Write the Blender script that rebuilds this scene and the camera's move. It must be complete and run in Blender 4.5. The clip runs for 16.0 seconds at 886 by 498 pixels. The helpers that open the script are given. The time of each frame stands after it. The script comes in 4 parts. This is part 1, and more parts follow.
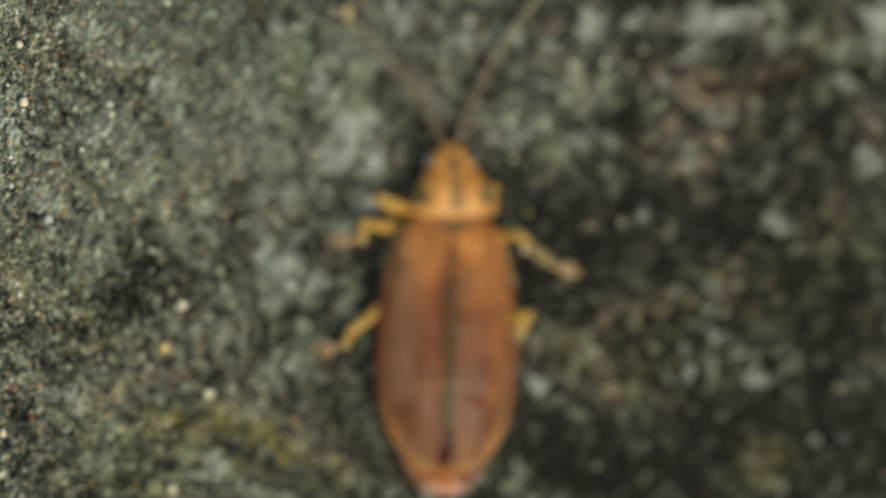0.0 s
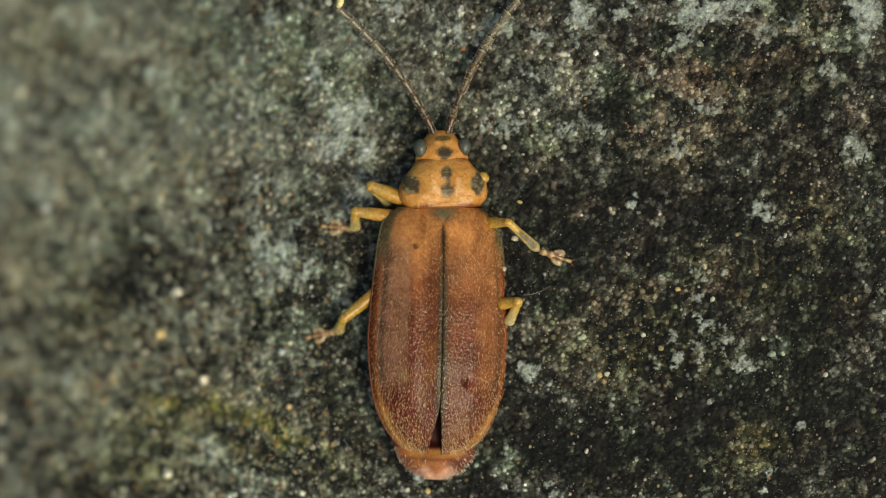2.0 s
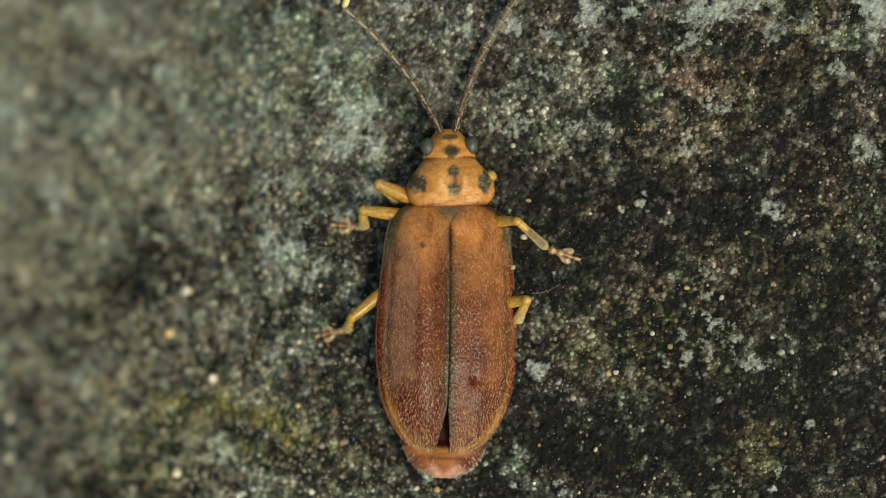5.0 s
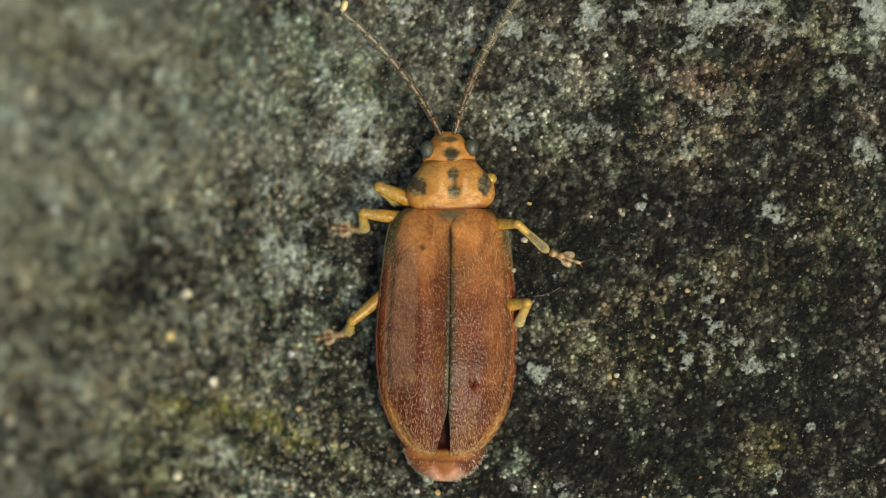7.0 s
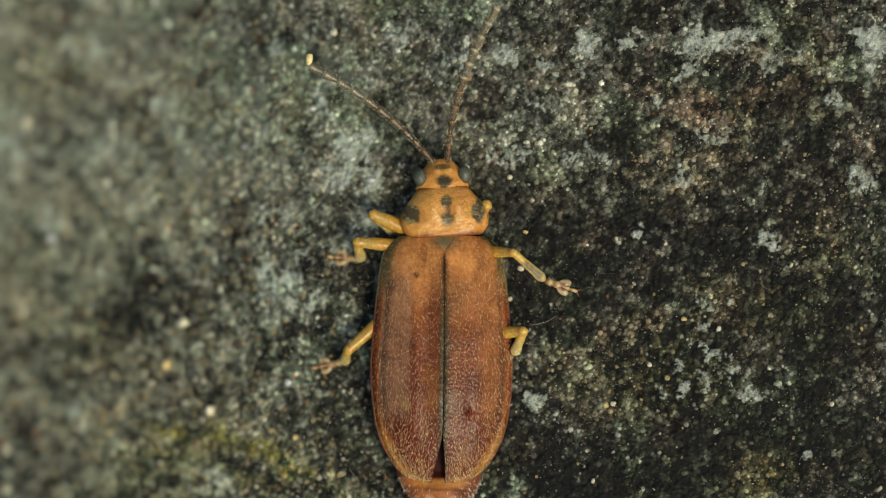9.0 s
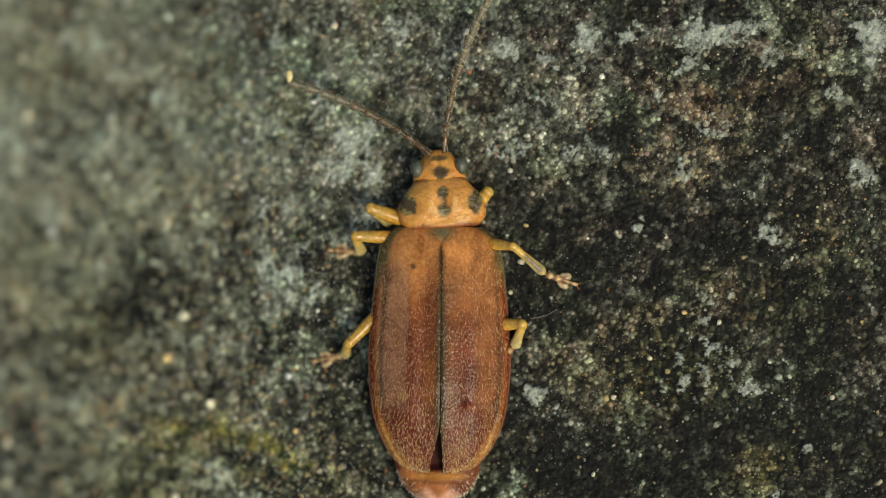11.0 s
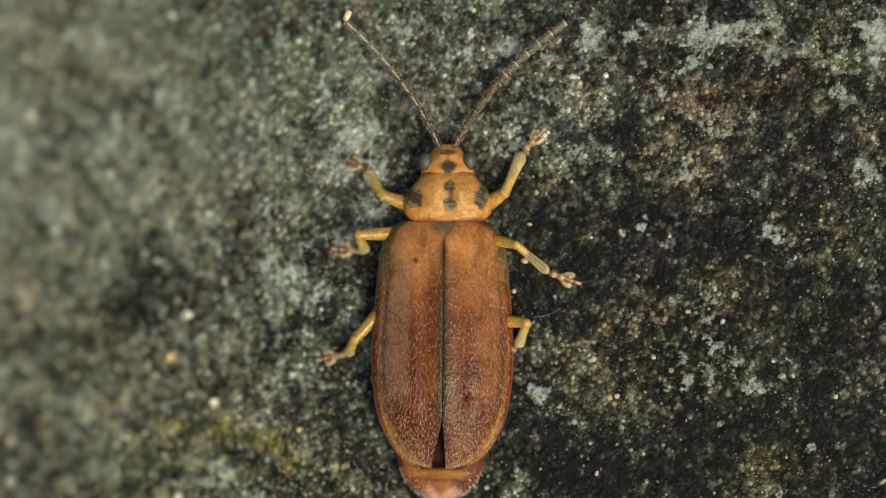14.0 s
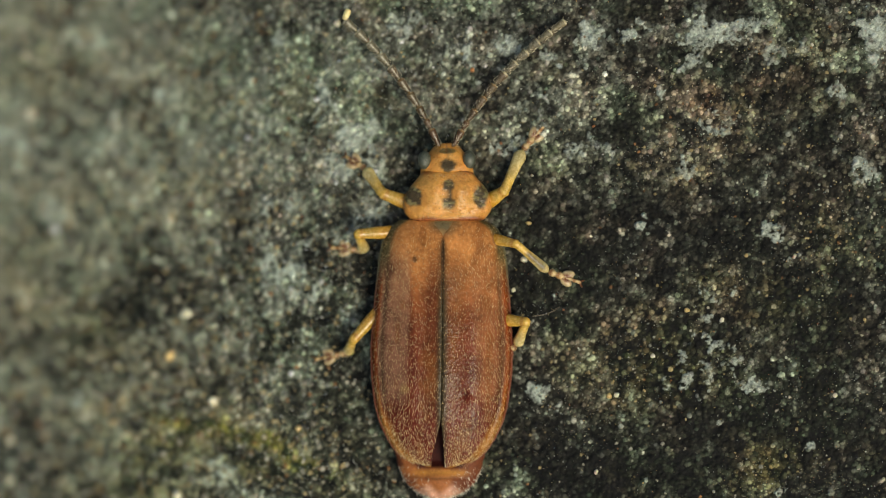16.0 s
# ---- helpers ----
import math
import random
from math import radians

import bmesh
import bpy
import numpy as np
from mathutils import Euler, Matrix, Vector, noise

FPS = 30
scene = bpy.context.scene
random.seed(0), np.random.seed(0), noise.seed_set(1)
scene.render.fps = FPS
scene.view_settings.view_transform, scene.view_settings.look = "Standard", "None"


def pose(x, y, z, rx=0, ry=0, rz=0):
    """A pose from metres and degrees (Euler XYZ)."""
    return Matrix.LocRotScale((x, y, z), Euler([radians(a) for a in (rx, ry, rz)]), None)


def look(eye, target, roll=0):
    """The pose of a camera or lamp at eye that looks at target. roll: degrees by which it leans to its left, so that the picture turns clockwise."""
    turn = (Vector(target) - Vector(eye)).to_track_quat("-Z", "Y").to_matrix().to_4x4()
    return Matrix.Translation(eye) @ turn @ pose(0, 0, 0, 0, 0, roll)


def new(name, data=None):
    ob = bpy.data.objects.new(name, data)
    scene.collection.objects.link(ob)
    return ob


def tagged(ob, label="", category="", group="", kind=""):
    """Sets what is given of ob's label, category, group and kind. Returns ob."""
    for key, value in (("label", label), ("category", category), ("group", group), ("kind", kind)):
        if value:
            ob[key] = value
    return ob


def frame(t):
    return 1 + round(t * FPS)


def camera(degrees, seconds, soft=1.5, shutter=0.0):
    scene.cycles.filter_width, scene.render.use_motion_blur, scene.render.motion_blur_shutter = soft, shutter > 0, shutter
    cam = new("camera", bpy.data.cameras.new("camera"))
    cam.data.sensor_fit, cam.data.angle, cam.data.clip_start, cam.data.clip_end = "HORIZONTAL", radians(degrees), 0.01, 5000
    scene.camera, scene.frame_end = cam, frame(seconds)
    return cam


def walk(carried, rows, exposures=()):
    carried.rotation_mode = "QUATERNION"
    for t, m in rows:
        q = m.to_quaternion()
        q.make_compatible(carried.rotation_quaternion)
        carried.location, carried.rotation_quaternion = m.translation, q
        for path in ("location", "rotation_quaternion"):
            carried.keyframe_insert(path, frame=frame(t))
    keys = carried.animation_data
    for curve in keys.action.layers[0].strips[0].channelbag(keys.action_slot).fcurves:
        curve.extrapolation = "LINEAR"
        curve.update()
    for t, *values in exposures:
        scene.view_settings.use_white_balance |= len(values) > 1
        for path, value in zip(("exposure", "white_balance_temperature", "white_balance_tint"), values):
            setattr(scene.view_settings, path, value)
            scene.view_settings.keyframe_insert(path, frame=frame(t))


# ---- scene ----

# All sizes below are in millimetres and turned into metres by MM.
MM = 0.001
FOCUS = 358.8          # lens to the plane of sharpness
SHARP = 1.05           # height of that plane once the lens has settled
EYE = SHARP + FOCUS

cam = camera(2.5032, 16.0, soft=0.9)
cam.data.dof.use_dof = True
cam.data.dof.focus_distance = FOCUS * MM
cam.data.dof.aperture_fstop = 37.0

# seconds, drift to the right and upward, height above its resting height, lean
PATH = [
    (0.0, -0.010, 0.172, -4.75, -0.03), (0.2, 0.040, 0.175, -4.15, -0.04), (0.4, 0.085, 0.120, -3.30, -0.05),
    (0.5, 0.085, 0.080, -2.85, -0.06), (0.6, 0.075, 0.065, -1.40, -0.06), (0.7, 0.073, 0.040, -0.10, -0.06),
    (0.8, 0.075, 0.018, 0.80, -0.07), (0.9, 0.080, 0.000, 0.45, -0.08),
    (1.0, 0.086, -0.009, 0.05, -0.08), (1.5, 0.136, 0.003, 0.0, -0.06), (2.0, 0.135, -0.046, 0.03, -0.01),
    (2.5, 0.115, -0.092, 0.06, 0.0), (3.0, 0.073, -0.015, 0.04, 0.0), (3.5, 0.0, 0.0, 0.0, 0.0),
    (4.0, 0.0, -0.072, 0.0, -0.05), (6.5, -0.067, -0.059, 0.05, -0.04), (7.0, -0.035, -0.018, 0.0, -0.03),
    (7.5, -0.071, -0.027, -0.08, -0.10), (8.0, -0.036, 0.190, -0.08, -0.08), (8.5, -0.009, 0.426, -0.02, -0.13),
    (9.0, 0.030, 0.489, 0.02, -0.14), (11.5, 0.015, 0.354, 0.10, -0.11), (12.0, -0.108, 0.348, 0.15, -0.12),
    (12.5, -0.072, 0.217, 0.10, -0.13), (13.0, -0.088, 0.296, 0.10, -0.09), (13.5, -0.065, 0.338, 0.10, -0.05),
    (14.0, -0.042, 0.351, 0.10, -0.06), (14.5, -0.031, 0.345, 0.10, -0.11), (15.0, -0.030, 0.318, 0.08, -0.13),
    (15.5, -0.023, 0.333, 0.08, -0.12), (16.0, -0.029, 0.331, 0.08, -0.10),
]
walk(cam, [(t, pose(x * MM, y * MM, (EYE + z) * MM, 0, 0, r)) for t, x, y, z, r in PATH],
     exposures=[(0.0, 0.08, 7300, 1), (4.0, 0.08, 7300, 1), (9.0, 0.12, 7300, 1), (16.0, 0.16, 7300, 1)])

# ---- daylight: bright haze, a wide soft sun from the lower right ----
SUN = Vector((0.38, -0.36, 0.86)).normalized()
world = bpy.data.worlds.new("sky")
scene.world = world
world.use_nodes = True
wt = world.node_tree
sky = wt.nodes.new("ShaderNodeTexSky")
sky.sky_type = "NISHITA"
sky.sun_disc = False
sky.sun_elevation = math.asin(SUN.z)
sky.sun_rotation = math.atan2(SUN.x, SUN.y)
sky.dust_density = 4.0
sky.air_density = 1.0
wt.links.new(sky.outputs[0], wt.nodes["Background"].inputs[0])
wt.nodes["Background"].inputs[1].default_value = 0.12
lamp = bpy.data.lights.new("sun", "SUN")
lamp.energy = 1.9
lamp.angle = radians(22)
lamp.color = (1.0, 0.93, 0.80)
sun = new("sun", lamp)
sun.matrix_world = look(SUN * 1.0, (0, 0, 0))

rng = np.random.default_rng(7)


# ---- materials ----
def shader(name):
    m = bpy.data.materials.new(name)
    m.use_nodes = True
    t = m.node_tree
    return m, t, t.nodes["Principled BSDF"]


def node(t, kind, **values):
    n = t.nodes.new(kind)
    for key, value in values.items():
        n.inputs[key].default_value = value
    return n


def surface(name, rough, rough_swing, grain, bump, spread=0.25, coat=0.0, scatter=0.0, pits=0.0, gloss=0.5, stains=False):
    """Colour from the mesh's own pigment, broken up by grain at two scales; grain in lumps a millimetre."""
    m, t, b = shader(name)
    link = t.links.new
    co = t.nodes.new("ShaderNodeTexCoord")
    pig = t.nodes.new("ShaderNodeAttribute")
    pig.attribute_name = "pigment"
    fine = node(t, "ShaderNodeTexNoise", Scale=grain * 1000, Detail=4, Roughness=0.65)
    broad = node(t, "ShaderNodeTexNoise", Scale=grain * 160, Detail=3, Roughness=0.55)
    link(co.outputs["Object"], fine.inputs["Vector"])
    link(co.outputs["Object"], broad.inputs["Vector"])
    add = node(t, "ShaderNodeMath")
    add.operation = "ADD"
    link(fine.outputs["Fac"], add.inputs[0])
    link(broad.outputs["Fac"], add.inputs[1])
    span = node(t, "ShaderNodeMapRange")
    for i, v in zip((1, 2, 3, 4), (0.7, 1.3, 1.0 - spread, 1.0 + spread)):
        span.inputs[i].default_value = v
    link(add.outputs[0], span.inputs[0])
    amount = span.outputs[0]
    if stains:
        # weather stains, from a hand's breadth to metres
        for size, low, high in ((35, 0.80, 1.22), (4, 0.62, 1.40), (0.5, 0.70, 1.30)):
            blot = node(t, "ShaderNodeTexNoise", Scale=size, Detail=6, Roughness=0.7)
            link(co.outputs["Object"], blot.inputs["Vector"])
            part_of = node(t, "ShaderNodeMapRange")
            for i, v in zip((1, 2, 3, 4), (0.3, 0.7, low, high)):
                part_of.inputs[i].default_value = v
            link(blot.outputs["Fac"], part_of.inputs[0])
            times = node(t, "ShaderNodeMath")
            times.operation = "MULTIPLY"
            link(amount, times.inputs[0])
            link(part_of.outputs[0], times.inputs[1])
            amount = times.outputs[0]
    mul = t.nodes.new("ShaderNodeVectorMath")
    mul.operation = "SCALE"
    link(pig.outputs["Color"], mul.inputs[0])
    link(amount, mul.inputs["Scale"])
    link(mul.outputs[0], b.inputs["Base Color"])
    r = node(t, "ShaderNodeMapRange")
    for i, v in zip((1, 2, 3, 4), (0.3, 0.7, rough - rough_swing, rough + rough_swing)):
        r.inputs[i].default_value = v
    link(fine.outputs["Fac"], r.inputs[0])
    link(r.outputs[0], b.inputs["Roughness"])
    relief = fine.outputs["Fac"]
    if pits:
        cell = node(t, "ShaderNodeTexVoronoi", Scale=pits * 1000)
        link(co.outputs["Object"], cell.inputs["Vector"])
        mix = node(t, "ShaderNodeMath")
        mix.operation = "ADD"
        link(cell.outputs["Distance"], mix.inputs[0])
        link(fine.outputs["Fac"], mix.inputs[1])
        relief = mix.outputs[0]
    bp = node(t, "ShaderNodeBump", Strength=bump, Distance=0.00002)
    link(relief, bp.inputs["Height"])
    link(bp.outputs[0], b.inputs["Normal"])
    b.inputs["Coat Weight"].default_value = coat
    b.inputs["Coat Roughness"].default_value = 0.25
    b.inputs["Specular IOR Level"].default_value = gloss
    if scatter:
        b.inputs["Subsurface Weight"].default_value = scatter
        b.inputs["Subsurface Radius"].default_value = (1.0, 0.45, 0.15)
        b.inputs["Subsurface Scale"].default_value = 0.00008
    return m


STONE = surface("weathered_stone", 0.80, 0.16, 26, 0.55, 0.78, gloss=0.20, stains=True)
GRAIN = surface("quartz_grain", 0.32, 0.12, 30, 0.3, 0.18, scatter=0.2)
CUTICLE = surface("elytra_cuticle", 0.24, 0.06, 15, 0.34, 0.42, coat=0.0, pits=17, gloss=0.17)
PLATE = surface("abdomen_plate", 0.48, 0.12, 16, 0.30, 0.35, scatter=0.10, gloss=0.14)
CHITIN = surface("orange_chitin", 0.36, 0.14, 16, 0.34, 0.26, coat=0.06, scatter=0.12, pits=24, gloss=0.36)
HORN = surface("amber_leg_chitin", 0.26, 0.08, 18, 0.30, 0.34, coat=0.10, scatter=0.10, gloss=0.50)
BRISTLE = surface("hair", 0.22, 0.05, 10, 0.0, 0.15)
FACET = surface("compound_eye", 0.30, 0.05, 20, 0.3, 0.15, pits=40, gloss=0.6)


# ---- mesh helpers ----
def mesh_of(name, verts, faces, material, pigment=None, smooth=True):
    """A mesh from arrays in millimetres; pigment is one colour, or one a vertex."""
    verts = np.asarray(verts, dtype=np.float32) * MM
    me = bpy.data.meshes.new(name)
    me.vertices.add(len(verts))
    me.vertices.foreach_set("co", verts.ravel())
    sizes = np.array([len(f) for f in faces], dtype=np.int32)
    flat = np.concatenate([np.asarray(f, dtype=np.int32) for f in faces]) if len(faces) else np.zeros(0, np.int32)
    me.loops.add(len(flat))
    me.loops.foreach_set("vertex_index", flat)
    me.polygons.add(len(sizes))
    me.polygons.foreach_set("loop_start", np.concatenate(([0], np.cumsum(sizes)[:-1])).astype(np.int32))
    me.polygons.foreach_set("use_smooth", np.full(len(sizes), smooth))
    me.update(calc_edges=True)
    if pigment is not None:
        pigment = np.asarray(pigment, dtype=np.float32)
        if pigment.ndim == 1:
            pigment = np.tile(pigment, (len(verts), 1))
        at = me.attributes.new("pigment", "FLOAT_COLOR", "POINT")
        at.data.foreach_set("color", np.c_[pigment, np.ones(len(verts))].astype(np.float32).ravel())
    me.materials.append(material)
    return me


def quads(me_name, verts, quad, material, pigment):
    """The same for a large sheet of four-cornered faces held in one array."""
    me = bpy.data.meshes.new(me_name)
    me.vertices.add(len(verts))
    me.vertices.foreach_set("co", (verts * MM).astype(np.float32).ravel())
    me.loops.add(quad.size)
    me.loops.foreach_set("vertex_index", quad.astype(np.int32).ravel())
    me.polygons.add(len(quad))
    me.polygons.foreach_set("loop_start", (np.arange(len(quad)) * quad.shape[1]).astype(np.int32))
    me.polygons.foreach_set("use_smooth", np.full(len(quad), True))
    me.update(calc_edges=True)
    at = me.attributes.new("pigment", "FLOAT_COLOR", "POINT")
    at.data.foreach_set("color", np.c_[pigment, np.ones(len(verts))].astype(np.float32).ravel())
    me.materials.append(material)
    return me


def part(name, me, parent, label="", m=None, kind=""):
    ob = new(name, me)
    ob.parent = parent
    if m is not None:
        ob.matrix_basis = m
    return tagged(ob, label, kind=kind)


def step(a, b, x):
    u = np.clip((np.asarray(x, dtype=float) - a) / (b - a), 0, 1)
    return u * u * (3 - 2 * u)


def lerp3(a, b, w):
    w = np.asarray(w)[..., None]
    return np.asarray(a) * (1 - w) + np.asarray(b) * w


# ---- the stone: one sheet, fine where the beetle sits, coarse far out ----
FX, FY, CELL = 8.7, 5.5, 0.015


def stretch(half, cell):
    core = np.arange(-half, half + cell / 2, cell)
    tail, d, p = [], cell * 1.5, half
    while p < 40000:
        p += d
        d *= 1.35
        tail.append(p)
    tail = np.array(tail)
    return np.concatenate((-tail[::-1], core, tail))


GX, GY = stretch(FX, CELL), stretch(FY, CELL)
XX, YY = np.meshgrid(GX, GY)


def lumps(x, y, size, seed):
    """Smooth random heights, 0 to 1, with lumps of the given size."""
    g = np.random.default_rng(seed).random((256, 256))
    u, v = x / size + 1000.37 * seed, y / size + 531.71 * seed
    i, j = np.floor(u).astype(np.int64), np.floor(v).astype(np.int64)
    a, b = u - i, v - j
    a, b = a * a * (3 - 2 * a), b * b * (3 - 2 * b)
    i0, i1, j0, j1 = i % 256, (i + 1) % 256, j % 256, (j + 1) % 256
    return (g[j0, i0] * (1 - a) + g[j0, i1] * a) * (1 - b) + (g[j1, i0] * (1 - a) + g[j1, i1] * a) * b


def turbulence(x, y, size, seed, octaves=4, keep=0.55):
    total, weight, amp = 0, 0, 1.0
    for k in range(octaves):
        total = total + amp * lumps(x * math.cos(k) - y * math.sin(k), x * math.sin(k) + y * math.cos(k), size / 2 ** k, seed + k)
        weight += amp
        amp *= keep
    return total / weight


SLOPE_X = np.array([-40000, -60, -14, -7.8, -5.0, -3.0, -2.0, 0.0, 2.0, 4.0, 7.8, 14, 60, 40000])
SLOPE_Z = np.array([-9.0, -9.0, -5.8, -2.75, -1.28, -0.20, 0.14, 0.42, 0.70, 0.90, 1.02, 1.0, 0.0, 0.0])


def lie(x, y):
    """The broad lie of the stone: it falls away to one side."""
    z = np.interp(x, SLOPE_X, SLOPE_Z)
    near = np.exp(-(np.hypot(x, y) / 14) ** 2)
    return z - 0.16 * y * near * step(-1, -7, x) + (turbulence(x, y, 2.6, 11, 3) - 0.5) * 0.26 * near \
        + (turbulence(x, y, 4000, 19, 2) - 0.5) * 300 * step(300, 6000, np.hypot(x, y))


def out(x, y, z=0.0):
    """A place given as it lies in the plane of sharpness, carried along its sight line to height z."""
    k = (EYE - z) / FOCUS
    return x * k, y * k


# grey crust: x, y, breadth, length, turn, strength
CRUST_ROUND_HEAD = [
    (-2.06, 3.04, .16, .34, 10, .95), (-1.54, 2.22, .30, .30, 0, 1.0), (-1.86, 1.72, .24, .20, 0, .95), (-1.20, 2.46, .20, .30, 0, .8),
    (-1.28, 1.50, .16, .52, 12, 1.0), (-1.42, .94, .22, .26, 0, .95), (-3.12, 1.08, .20, .12, 30, .85), (-2.90, 1.22, .20, .09, 0, .8),
    (-2.64, .95, .11, .24, 12, 1.0), (-2.84, -.12, .42, .46, 0, 1.0), (-2.42, .36, .44, .14, 18, .85), (-1.84, .50, .20, .18, 0, .8),
    (-2.28, -.44, .32, .20, 0, .7), (-2.84, 4.14, .24, .26, 0, .8), (-.70, 4.24, .30, .16, 20, 1.0), (-2.24, 2.64, .22, .24, 0, .6),
]
CRUST_UPPER = [
    (1.15, 3.95, .32, .30, 0, .6), (2.55, 4.08, .34, .24, 0, .9), (1.88, 3.72, .18, .26, 0, .75), (2.42, 3.60, .22, .24, 0, .7),
    (3.25, 4.14, .42, .18, 0, .75), (4.66, 4.05, .46, .22, 15, 1.1), (4.36, 3.62, .22, .18, 0, .85), (5.05, 4.28, .60, .16, 10, .95),
    (5.28, 3.76, .30, .26, 0, .75), (6.05, 3.86, .44, .22, 20, .6), (7.62, 4.18, .26, .30, 0, 1.05), (7.56, 3.74, .14, .26, 10, .8),
    (6.92, 3.10, .13, .46, 24, .9), (3.86, 3.10, .08, .24, -25, .55), (1.55, 2.85, .50, .36, 0, .45), (.30, 3.80, .60, .40, 0, .42),
]
CRUST_RIGHT = [
    (2.74, 2.10, .17, .32, 38, 1.0), (2.28, 2.00, .20, .18, 0, .65), (1.20, 2.15, .42, .16, 0, .55), (1.35, 1.50, .30, .14, 0, .65),
    (4.30, 1.76, .22, .22, 0, .75), (4.75, 2.55, .42, .30, 20, .62), (3.60, .75, .24, .16, 0, .75), (7.45, 1.62, .26, .32, 0, .72),
    (6.76, 1.60, .18, .18, 0, .55), (5.86, .56, .40, .22, 0, .6), (6.04, .20, .28, .16, 0, .62), (4.80, -.35, .28, .22, 0, .68),
    (4.95, -1.35, .24, .18, -20, 1.0), (4.70, -.90, .20, .09, 0, .95), (4.55, -1.86, .36, .15, 24, .85), (2.00, -.65, .14, .14, 0, .5),
]
CRUST_LOWER = [
    (5.45, -2.06, .34, .12, -8, .9), (4.55, -2.26, .16, .10, 0, .85), (3.95, -1.85, .18, .24, 0, .75), (1.66, -2.10, .24, .24, 30, .8),
    (5.86, -4.16, .14, .30, -30, .8), (2.15, -4.15, .22, .36, 0, .55), (1.36, -4.20, .20, .14, 0, .65), (3.30, -1.05, .50, .36, 0, .42),
    (1.98, -2.40, .30, .14, 0, .5), (4.70, -1.50, .80, .55, 10, .55), (6.50, -3.20, .36, .20, 20, .4), (7.00, .85, .30, .20, 0, .35),
]
CRUST_FAR_SIDE = [
    (-3.85, -3.55, .28, .22, -30, .8), (-3.55, -3.78, .35, .2, -20, .7), (-3.0, -3.78, .4, .1, -8, .5), (-3.3, -4.15, .35, .25, 30, .5),
    (-7.0, 1.1, .5, .4, 0, .6), (-7.7, 2.2, .4, .5, 0, .55), (-6.3, -2.4, .7, .5, 0, .5), (-5.0, 3.05, .24, .22, 20, .7),
    (-3.75, 2.34, .14, .30, 0, .6), (-2.0, -4.1, .5, .4, 0, .35), (-.4, -4.3, .5, .3, 0, .5), (-5.4, 1.3, .7, .5, 0, .35),
    (-7.6, .95, .22, .30, 0, .7), (-6.4, 4.0, .9, .4, 0, .4), (-4.2, -.6, .7, .5, 0, .3),
]
CRUST = CRUST_ROUND_HEAD + CRUST_UPPER + CRUST_RIGHT + CRUST_LOWER + CRUST_FAR_SIDE
# warm sandy dust, and green growth
SAND = [
    (-6.3, -2.5, .7, .4, 0, .9), (-6.6, 1.35, 1.0, .3, 0, .8), (-6.9, 3.9, 1.4, .8, 0, .5), (-4.4, 1.5, .9, .3, 20, .6),
    (-3.9, -2.6, .9, .6, 0, .4), (-7.6, -.2, .7, 1.0, 0, .5), (4.7, 2.45, .7, .45, 20, .9), (4.4, 1.7, .5, .3, 0, .6),
    (2.9, -1.8, .8, .6, 0, .4), (5.75, -3.6, .5, .3, 0, .5), (6.9, .6, .8, .6, 0, .5), (3.6, 1.9, .5, .4, 0, .5),
    (-4.9, -2.0, 1.2, .6, 0, .45), (-2.8, -3.3, .8, .4, 0, .55), (3.3, -1.2, .6, .4, 0, .4), (6.1, 3.8, .6, .3, 20, .5),
]
MOSS = [
    (-4.4, -2.82, .7, .15, -10, 1.6), (-3.35, -3.06, .6, .14, -15, 1.8), (-2.5, -3.42, .6, .15, -25, 1.6), (-3.5, -3.4, .7, .3, -15, .6),
    (-5.0, -3.2, .6, .4, 0, .6), (-5.6, .9, .8, .5, 0, .2), (5.75, -3.55, .45, .25, 20, .3), (4.2, -1.7, .9, .5, 0, .3),
    (-6.6, -1.0, .8, .8, 0, .4), (5.6, -.6, .5, .5, 0, .25), (2.0, 1.9, .8, .4, 0, .2), (-5.3, -4.0, .9, .5, 0, .5),
    (-2.1, -4.0, .7, .4, 0, .3), (1.4, 2.5, .8, .5, 0, .15), (4.8, -.3, .4, .3, 0, .3),
]
# nearly black patches; shade beside the beetle and in the moss crevice painted in
DARK_AND_SHADE_RIGHT = [
    (2.5, .3, 1.1, 1.2, 0, .6), (3.5, -1.5, 1.3, .7, 0, .15), (6.6, -3.4, 1.5, .9, 0, .4), (2.4, -2.6, 1.0, .8, 0, .3), (5.2, -3.0, 1.2, .5, 0, .5),
    (2.1, .9, .9, .9, 0, .6), (5.2, 3.2, 1.3, .30, 8, 1.0), (3.3, 1.1, .9, .8, 0, .4), (6.6, -1.4, 1.0, 1.2, 0, .7), (3.5, -3.2, 1.4, .9, 0, .55),
    (1.5, -3.4, .5, .9, 0, .6), (3.3, 2.5, .8, .5, 0, .5), (5.9, 2.0, .8, .9, 0, .3), (1.7, -.1, .4, .6, 0, .6), (4.5, .4, .7, .5, 0, .6),
]
DARK_AND_SHADE_LEFT = [
    (-6.0, -3.7, 1.7, .6, 0, .8), (-4.8, -3.12, .8, .16, -6, 1.4), (-6.4, -4.3, 1.6, .6, 0, .6), (-4.9, -4.1, .8, .6, 0, .7), (-7.4, -3.6, .8, .8, 0, .4),
    (-1.75, -.45, .50, .45, 0, .7), (-2.05, 1.15, .40, .35, 0, .4), (-2.45, 2.1, .40, .45, 0, .6), (-2.2, -3.95, .7, .18, -20, 1.5), (-6.3, 2.75, 1.3, .42, 10, 1.0),
    (-3.1, -3.68, .7, .17, -14, 1.7), (-4.6, -3.5, .8, .3, -10, .6), (-4.9, -.2, .8, .7, 0, .5), (-5.5, -1.3, .6, .6, 0, .5), (-5.2, .6, .6, .3, 0, .5),
]
